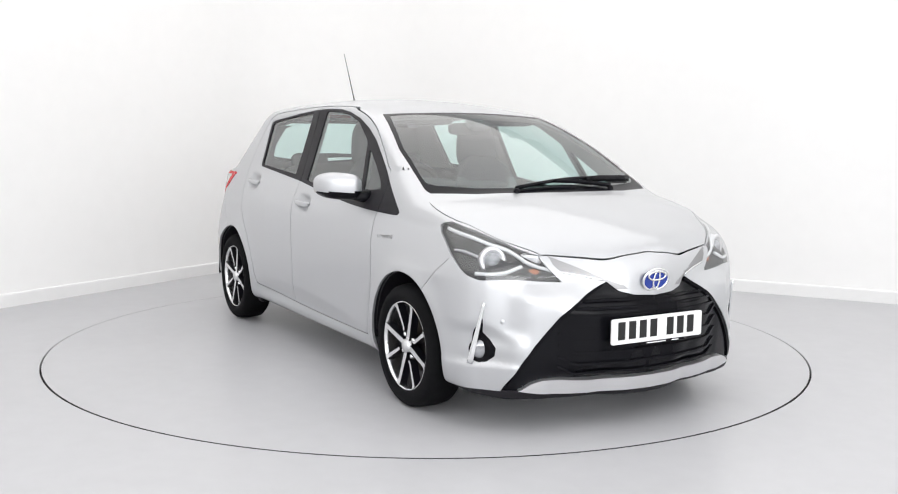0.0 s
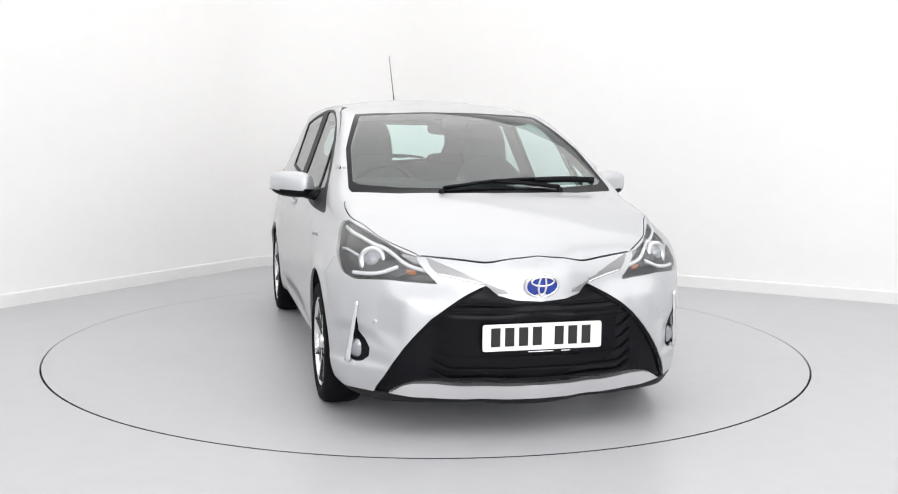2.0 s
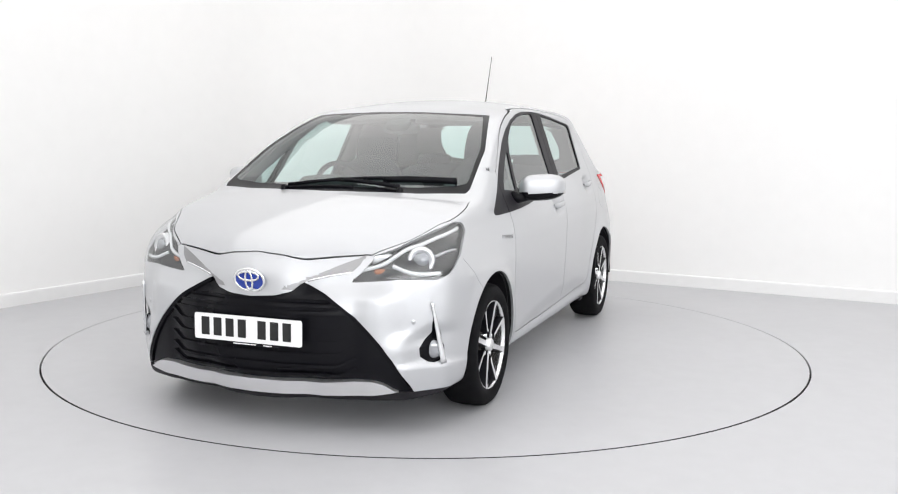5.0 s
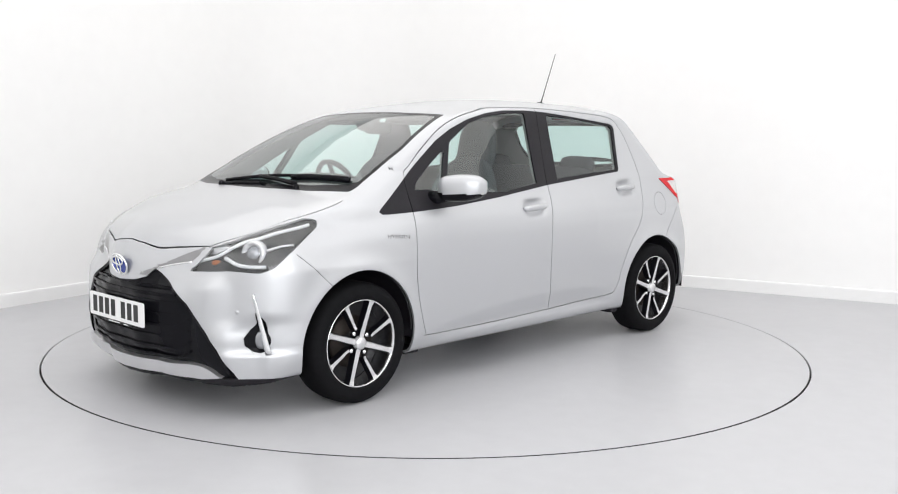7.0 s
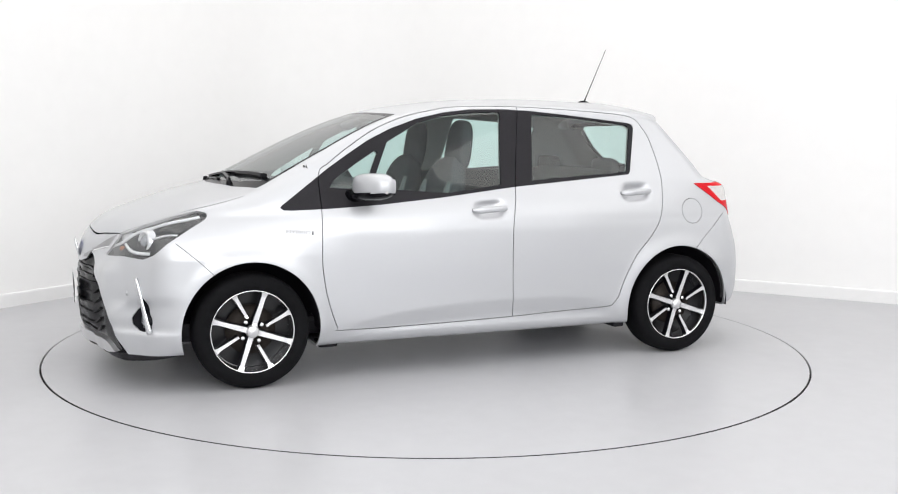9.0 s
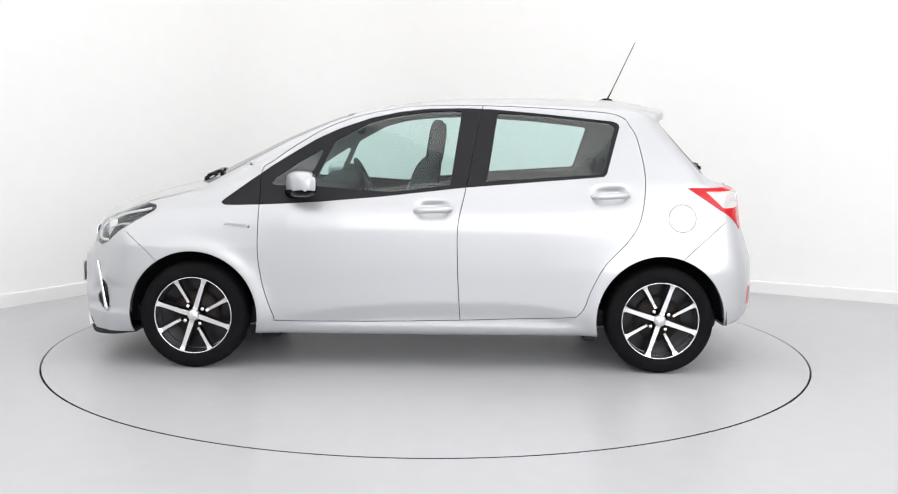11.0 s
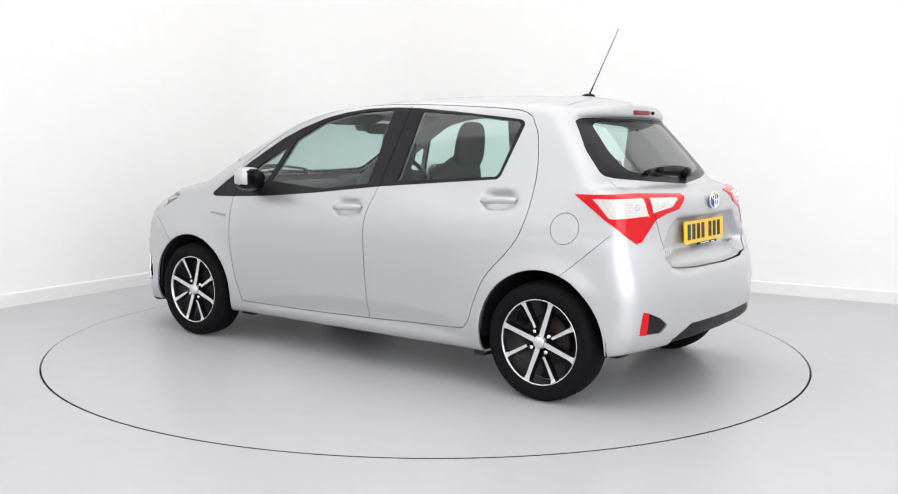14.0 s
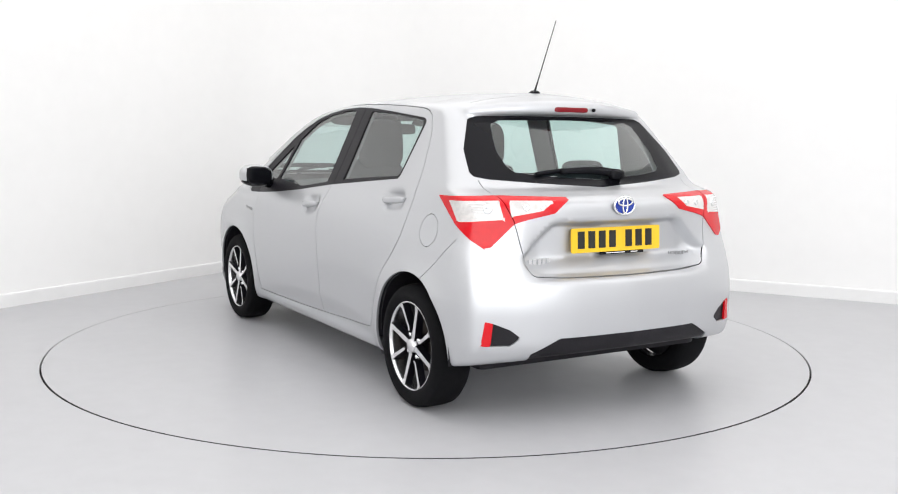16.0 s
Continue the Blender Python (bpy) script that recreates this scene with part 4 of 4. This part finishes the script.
def door_mirror(sd):
    mir = new("door_mirror")
    mir.parent = CAR
    tagged(mir, "silver door mirror with a black base")

    def bend(p):
        # fuller at the root, drawn back and slimmer at the tip
        k = p.y / .105
        s = 1 - .16 * max(k, 0) ** 2
        return Vector((p.x * s - .038 * max(k, -.6) - (.012 if p.x < -.05 else 0), p.y, p.z * s + .006 * k))

    vs, fs = pad((.135, .222, .136), .62, 40, 24, bend)
    at = Vector((.660, .893, 1.004))
    V = [Vector((v.x + at.x, sd * (v.y + at.y), v.z + at.z)) for v in vs]
    cap, base, back = [], [], []
    for f in fs:
        c = sum((vs[i] for i in f), Vector()) / 4
        g = f if sd > 0 else tuple(reversed(f))
        k = c.y / .105
        if c.x + .038 * max(k, -.6) < -.052:
            back.append(g)
        elif c.z < -.027:
            base.append(g)
        else:
            cap.append(g)
    part("cap", V, cap, PAINT, mir)
    part("base", V, base, BLACK, mir)
    part("mirror_rim", V, back, BLACK, mir)
    gv, gf = [], []
    for k in range(24):
        t = 2 * math.pi * k / 24
        cy, cz = math.copysign(abs(math.cos(t)) ** .6, math.cos(t)), math.copysign(abs(math.sin(t)) ** .6, math.sin(t))
        yy = .082 * cy
        gv.append((at.x - .067 - .036 * max(yy / .105, -.6), sd * (at.y + yy), at.z + .052 * cz))
    part("mirror_glass", gv, [tuple(range(24)) if sd < 0 else tuple(reversed(range(24)))], MIRROR, mir, smooth=False)
    pts = [(at.x + .055 - .030 * t - .075 * t * t, sd * (at.y - .01 + .118 * t), at.z - .036 + .014 * t) for t in np.linspace(0.1, .98, 10)]
    V2, F2 = tube(pts, .009, 8)
    part("indicator", V2, F2, WHITELENS, mir, "clear indicator strip")
    V2, F2 = tube([(.74, sd * .745, .950), (.715, sd * .79, .951), (.69, sd * .86, .966)], [.034, .028, .026], 12)
    part("arm", V2, F2, BLACK, mir)


def door_handle(cx, cz, sd, door, slant):
    n = 17
    xs = np.linspace(-.105, .105, n)
    P = []
    for dx in xs:
        y = skin_y(cx + dx * (1 if abs(dx) > .09 else 1), cz + slant * dx)
        k = abs(dx) / .105
        P.append((cx + dx, sd * (skin_y(cx + math.copysign(.13, dx), cz + slant * dx) + .022 * (1 - k ** 4) - .004), cz + slant * dx))
    vs, fs = [], []
    for i, p in enumerate(P):
        k = abs(xs[i]) / .105
        hz, hy = .0165 * (1 - .45 * k ** 6), .009
        for j in range(10):
            t = 2 * math.pi * j / 10
            vs.append((p[0], p[1] + hy * math.sin(t), p[2] + hz * math.cos(t)))
    for i in range(n - 1):
        for j in range(10):
            fs.append((i * 10 + j, i * 10 + (j + 1) % 10, (i + 1) * 10 + (j + 1) % 10, (i + 1) * 10 + j))
    fs += [tuple(range(10)), tuple(range(len(vs) - 1, len(vs) - 11, -1))]
    part("door_handle", vs, fs, PAINT, door)


def wipers():
    def blade(x0, y0, x1, y1, r, name, lift=.012):
        t = np.linspace(0, 1, 9)
        P = on_top(x0 + (x1 - x0) * t, y0 + (y1 - y0) * t, lift)
        return P

    w = new("windscreen_wiper")
    w.parent = CAR
    tagged(w, "black windscreen wipers lying on the cowl")
    for (a, hi, dp, nm, lift) in (((1.302, -.235, 1.212, .30), .016, .016, "blade", .014), ((1.285, .36, 1.268, .02), .020, .010, "arm", .020),
                                  ((1.235, .25, 1.150, .60), .030, .020, "blade", .014), ((1.318, -.25, 1.305, .12), .014, .012, "arm", .006)):
        P = blade(*a, .01, nm, lift)
        V, F = bar(P, (0, 0, 1), hi, dp)
        part(nm, V, F, BLACK, w)
    V, F = lathe([(0, .014), (.012, .012), (.016, .0), (.016, -.03)], 16, "z")
    for x, y in ((1.285, .36), (1.318, -.25)):
        z = float(on_top([x], [y])[0][2])
        part("pivot", [(a + x, b + y, c + z + .006) for a, b, c in V], F, BLACK, w)


def rear_wiper():
    w = new("rear_wiper")
    w.parent = CAR
    tagged(w, "black rear window wiper with a round pivot cover")
    t = np.linspace(0, 1, 9)
    P = on_tail(.33 - .42 * t, 1.094 + .022 * np.sin(t * 2.2), .020)
    V, F = bar(P, (0, 0, 1), .018, .016, out=(-1, 0, 0))
    part("blade", V, F, BLACK, w)
    P = on_tail(.20 - .33 * t, 1.105 + .008 * np.sin(t * 3) - .012 * t, .034)
    V, F = bar(P, (0, 0, 1), .026, .024, 1.5, (-1, 0, 0))
    part("arm", V, F, BLACK, w)
    vs, fs = pad((.05, .085, .05), .7, 20, 12)
    p = on_tail([-.115], [1.088], .02)[0]
    part("pivot_cover", put(vs, Matrix.Translation(p)), fs, BLACK, w)


def aerial():
    a = new("aerial")
    a.parent = CAR
    tagged(a, "thin roof aerial on a black fin base")
    vs, fs = pad((.085, .034, .03), .8, 20, 10, lambda p: Vector((p.x, p.y * (1 - .5 * (p.x / .06)), p.z * (1.0 if p.x < .02 else .6))))
    part("aerial_base", put(vs, Matrix.Translation((-1.05, 0, 1.484))), fs, BLACK, a)
    V, F = tube([(-1.06, 0, 1.492), (-1.066, 0, 1.505), (-1.085, -.001, 1.545), (-1.218, -.008, 1.834)], [.007, .005, .0032, .0020], 8)
    part("rod", V, F, INK, a)


def headlight(sd, cover):
    def strip(pts, high, inset, name, mat, label, taper=1.0):
        q = np.array(smooth_line(pts, 5))
        g = slope(q)
        g /= np.linalg.norm(g, axis=1)[:, None]
        q = q - g * (form(q) / 1.0)[:, None] - g * inset
        q[:, 1] *= sd
        V, F = bar(q, (.2, 0, 1), high, .012, taper, (1, sd, 0))
        part(name, V, F, mat, cover, label)

    strip([(1.492, .745, .862), (1.60, .715, .834), (1.70, .66, .806), (1.746, .614, .785), (1.79, .578, .757), (1.825, .548, .731), (1.85, .51, .714), (1.885, .44, .697)], .014, .012, "light_strip", RUNLIGHT, "white running light strip")
    strip([(1.735, .745, .684), (1.777, .693, .682), (1.811, .634, .689), (1.83, .565, .714)], .014, .012, "light_strip", RUNLIGHT, "white running light strip")
    strip([(1.60, .765, .77), (1.66, .745, .765), (1.71, .715, .748)], .010, .02, "light_strip", SATIN, "silver trim strip")
    c = Vector((1.742, sd * .660, .736))
    d = Vector((.86, sd * .35, .1)).normalized()
    m = Matrix.Translation(c) @ d.to_track_quat("Z", "Y").to_matrix().to_4x4()
    vs, fs = lathe([(.0, .020), (.016, .018), (.028, .010), (.034, .0)], 32, "z")
    part("projector_lens", put(vs, m), fs, LENS, cover, "round grey projector lens")
    vs, fs = lathe([(.034, .0), (.040, .006), (.050, .010), (.058, .006), (.060, -.03)], 32, "z")
    part("projector_ring", put(vs, m), fs, SATIN, cover)
    vs, fs = pad((.02, .06, .024), .6, 20, 10)
    m2 = Matrix.Translation((1.828, sd * .515, .690)) @ pose(0, 0, 0, 0, 0, sd * 33)
    part("indicator_bulb", put(vs, m2), fs, AMBER, cover, "amber indicator bulb")
    vs, fs = pad((.03, .10, .05), .6, 20, 10)
    m2 = Matrix.Translation((1.800, sd * .505, .742)) @ pose(0, 0, 0, 0, 0, sd * 40)
    part("reflector_bowl", put(vs, m2), fs, SATIN, cover)
    vs, fs = pad((.04, .07, .045), .6, 20, 10)
    m2 = Matrix.Translation((1.765, sd * .61, .700)) @ pose(0, 0, 0, 0, 0, sd * 40)
    part("reflector_bowl", put(vs, m2), fs, SATIN, cover)


def fog_lamp(sd, bezel):
    c = on_nose([.722], [.362])[0]
    c = Vector((c[0] - .012, sd * c[1], c[2]))
    d = Vector((.9, sd * .3, 0)).normalized()
    m = Matrix.Translation(c) @ d.to_track_quat("Z", "Y").to_matrix().to_4x4()
    vs, fs = lathe([(.0, .012), (.02, .011), (.034, .006), (.040, .0)], 32, "z")
    part("fog_lens", put(vs, m), fs, LENS, bezel, "round clear fog lamp")
    vs, fs = lathe([(.040, .0), (.044, .005), (.048, .003), (.050, -.03)], 32, "z")
    part("fog_ring", put(vs, m), fs, BLACK, bezel)
    t = np.linspace(0, 1, 15)
    P = np.stack([1.797 - .052 * t, sd * (.735 + .036 * t), .568 - .266 * t], 1)
    V, F = bar(P, (-.65, .75 * sd, 0), .009, .012, 3.0, (1, sd, 0))
    part("fog_strip", V, F, CHROME, CAR, "bright silver upright strip")
    vs, fs = lathe([(0, .002), (.008, .0015), (.0095, 0), (.011, .0008), (.012, -.004)], 16, "z")
    s_ = on_nose([.664], [.487])[0]
    m = Matrix.Translation((s_[0], sd * s_[1], s_[2])) @ Vector((.85, sd * .5, 0)).to_track_quat("Z", "Y").to_matrix().to_4x4()
    part("parking_sensor", put(vs, m), fs, PAINT, CAR)


def seat(y):
    s = new("front_seat")
    s.parent = CAR
    tagged(s, "dark cloth front seat with grey side bolsters")
    R = lambda p, a: Matrix.Translation(p) @ pose(0, 0, 0, 0, a, 0)
    vs, fs = pad((.52, .50, .17), .5)
    part("cushion", put(vs, R((.30, y, .52), -8)), fs, CLOTH, s)
    shape = lambda p: Vector((p.x - .05 * (abs(p.y) / .25) ** 2 * -1, p.y * (1 - .42 * max(0, p.z / .32) ** 2), p.z))
    vs, fs = pad((.13, .50, .64), .55, 36, 20, shape)
    part("backrest", put(vs, R((.06, y, .83), -13)), fs, CLOTH, s)
    vs, fs = pad((.09, .27, .30), .62, 28, 16, lambda p: Vector((p.x, p.y * (1 - .12 * p.z / .15), p.z)))
    part("headrest", put(vs, R((-.03, y, 1.205), -8)), fs, CLOTH, s)
    for k in (-1, 1):
        vs, fs = pad((.10, .085, .46), .6, 20, 14)
        part("side_bolster", put(vs, R((.12, y + k * .185, .80), -13)), fs, CLOTHGREY, s)


def rear_bench():
    s = new("rear_bench")
    s.parent = CAR
    tagged(s, "dark cloth rear bench seat")
    vs, fs = pad((.50, 1.28, .18), .4)
    part("cushion", put(vs, Matrix.Translation((-.62, 0, .54))), fs, CLOTH, s)
    vs, fs = pad((.14, 1.26, .55), .4)
    part("backrest", put(vs, Matrix.Translation((-.93, 0, .80)) @ pose(0, 0, 0, 0, -14, 0)), fs, CLOTH, s)
    for y in (-.36, .36):
        vs, fs = pad((.08, .26, .11), .6)
        part("headrest", put(vs, Matrix.Translation((-1.01, y, 1.085))), fs, CLOTH, s)
    bm = bmesh.new()
    box(bm, -1.28, 0, .955, .46, 1.26, .02, .006)
    bpart("parcel_shelf", bm, LINING, CAR)


def dashboard():
    d = new("dashboard")
    d.parent = CAR
    tagged(d, "dark moulded dashboard")
    vs, fs = pad((.62, 1.40, .36), .35, 40, 16, lambda p: Vector((p.x, p.y, p.z - (.05 * (p.x / .31) if p.x > 0 else 0))))
    part("panel", put(vs, Matrix.Translation((.76, 0, .80))), fs, LINING, d)
    vs, fs = pad((.24, .40, .10), .6)
    part("binnacle", put(vs, Matrix.Translation((.56, -.36, .985))), fs, LINING, d)
    vs, fs = pad((.22, .34, .10), .5)
    part("centre_screen", put(vs, Matrix.Translation((.56, 0, .965))), fs, LINING, d)
    st = new("steering_wheel")
    st.parent = CAR
    tagged(st, "black three-spoke steering wheel")
    m = Matrix.Translation((.43, -.36, .945)) @ pose(0, 0, 0, 0, -65, 0)
    vs, fs = [], []
    for k in range(40):
        t = 2 * math.pi * k / 40
        for j in range(8):
            a = 2 * math.pi * j / 8
            r = .172 + .015 * math.cos(a)
            vs.append((r * math.cos(t), r * math.sin(t), .015 * math.sin(a)))
    for k in range(40):
        for j in range(8):
            fs.append((k * 8 + j, k * 8 + (j + 1) % 8, ((k + 1) % 40) * 8 + (j + 1) % 8, ((k + 1) % 40) * 8 + j))
    part("wheel_rim", put(vs, m), fs, DARK, st)
    vs, fs = pad((.13, .16, .05), .7)
    part("hub_cover", put(vs, m @ Matrix.Translation((0, 0, -.01))), fs, DARK, st)
    for a in (0, math.pi, -math.pi / 2 + math.pi):
        V, F = tube([(.05 * math.sin(a), .05 * math.cos(a), -.006), (.165 * math.sin(a), .165 * math.cos(a), 0)], .014, 8)
        part("wheel_spoke", put(V, m), F, DARK, st)
    r = new("rear_view_mirror")
    r.parent = CAR
    tagged(r, "dark rear view mirror below a camera housing")
    vs, fs = pad((.04, .22, .068), .5)
    part("mirror_shell", put(vs, Matrix.Translation((.43, 0, 1.303))), fs, LINING, r)
    vs, fs = pad((.10, .13, .05), .5)
    part("camera_housing", put(vs, Matrix.Translation((.52, .02, 1.325)) @ pose(0, 0, 0, 0, 26, 0)), fs, LINING, r)
    for sd in (1, -1):
        vs, fs = pad((.16, .44, .02), .6)
        part("sun_visor", put(vs, Matrix.Translation((.36, sd * .28, 1.355)) @ pose(0, 0, 0, 0, 22, 0)), fs, LINING, CAR)


BADGE = material("dull_chrome", (.40, .40, .41), .28, metal=.9)
MIRROR = material("mirror_glass", (.9, .9, .9), .02, metal=1.0)
LENS = material("grey_lens", (.32, .33, .35), .08, metal=.5, coat=1.0)

number_plate("number_plate", PLATEWHITE, Matrix.Translation((2.056, 0, .443)) @ pose(0, 0, 0, 0, 0, 90), "white front number plate with black bars")
number_plate("number_plate", PLATEYELLOW, Matrix.Translation((-1.738, .006, .802)) @ pose(0, 0, 0, -3, 0, -90), "yellow rear number plate with black bars")
emblem(Matrix.Translation((2.036, 0, .650)) @ pose(0, 0, 0, 12, 0, 90), .142, .098)
emblem(Matrix.Translation((-1.783, 0, .957)) @ pose(0, 0, 0, 0, 0, -90), .118, .080)
for sd in (1, -1):
    door_mirror(sd)
    door_handle(-.03, .872, sd, child("front_door", sd), -.05)
    door_handle(-.98, .952, sd, child("rear_door", sd), -.05)
    headlight(sd, child("headlight", sd))
    fog_lamp(sd, child("fog_bezel", sd))
    seat(sd * .36)
    a, b = (1.085, sd * (skin_y(1.085, .782) + .001), .782), (.962, sd * (skin_y(.962, .774) + .001), .774)
    lettering("HYBRID", a if sd > 0 else b, b if sd > 0 else a, .018, (0, sd, 0), BADGE, "wing_badge", "small raised chrome wing badge")
p = on_tail([.483, .356], [.714, .716], .002)
word_bars(5, p[0], p[1], .026, (-1, 0, 0), SATIN, "name_badge", "raised chrome name badge on the tailgate")
p = on_tail([-.335, -.455], [.716, .714], .003)
lettering("HYBRID", p[0], p[1], .017, (-1, 0, 0), BADGE, "name_badge", "small raised chrome badge on the tailgate")
grille_slats()
wing_lines()
rear_bench()
dashboard()
wipers()
rear_wiper()
aerial()
# reflector ribs in the outer tail lenses, bulb bowls beside them
for sd in (1, -1):
    for k in range(7):
        z = .905 + .0115 * k
        P = on_tail(np.linspace(.668, .716 + .003 * k, 9), np.full(9, z), .0065) * np.array([1, sd, 1])
        V, F = bar(P, (0, 0, 1), .0032, .006, out=(-1, sd, 0))
        part("reflector_rib", V, F, SATIN, child("tail_lens", sd))
    for y, z, r in ((.665, .950, .022), (.500, .956, .016), (.425, .958, .013)):
        c = Vector(on_tail([y], [z], .004)[0])
        vs, fs = lathe([(0, .002), (r * .5, .003), (r * .85, .0045), (r, .001), (r, -.004)], 20, "z")
        m = Matrix.Translation((c.x, sd * c.y, c.z)) @ Vector((-.9, sd * (.5 if y > .6 else .25), .05)).to_track_quat("Z", "Y").to_matrix().to_4x4()
        part("bulb_bowl", put(vs, m), fs, CHROME, child("tail_lens", sd))
# high brake light in the spoiler, washer jet beside it
vs, fs = pad((.05, .21, .026), .35)
part("high_brake_light", put(vs, Matrix.Translation((-1.352, 0, 1.394))), fs, BRAKERED, CAR, "dark red high brake light")
vs, fs = pad((.02, .018, .018), .8)
part("washer_jet", put(vs, Matrix.Translation((-1.372, -.135, 1.395))), fs, BLACK, CAR)
# exhaust box and floor pieces below the tail, air deflectors ahead of the wheels
bm = bmesh.new()
box(bm, -1.55, -.1, .365, .36, .9, .09, .04)
bpart("silencer", bm, DARK, CAR)
for sd in (1, -1):
    bm = bmesh.new()
    box(bm, -.885, sd * .70, .185, .07, .14, .04, .012)
    bpart("air_deflector", bm, DARK, CAR)
    bm = bmesh.new()
    box(bm, .85, sd * .68, .180, .10, .12, .03, .010)
    bpart("air_deflector", bm, DARK, CAR)


def motions():
    # the table turns steadily after a soft start; the car stands on it
    turn = [(0, -60.57), (.5, -62.22), (1, -65.63), (1.5, -70.55), (2, -76.4), (2.5, -82.25), (3, -88.2), (3.5, -94.05), (4, -99.97), (4.5, -105.8), (7, -135.35), (7.5, -141.23), (8, -147.15),
            (8.5, -153.0), (9, -158.8), (11.5, -187.5), (12, -193.4), (12.5, -199.27), (13, -205.2), (13.5, -211.1), (14, -217.05), (14.5, -222.95), (15, -228.9), (15.5, -234.8), (16, -240.75)]
    walk(TABLE, [(t, pose(0, 0, 0, 0, 0, a)) for t, a in turn])
    walk(CAR, [(t, pose(0, 0, 0, 0, 0, a) @ pose(-.009, -.0095, 0)) for t, a in turn])


motions()
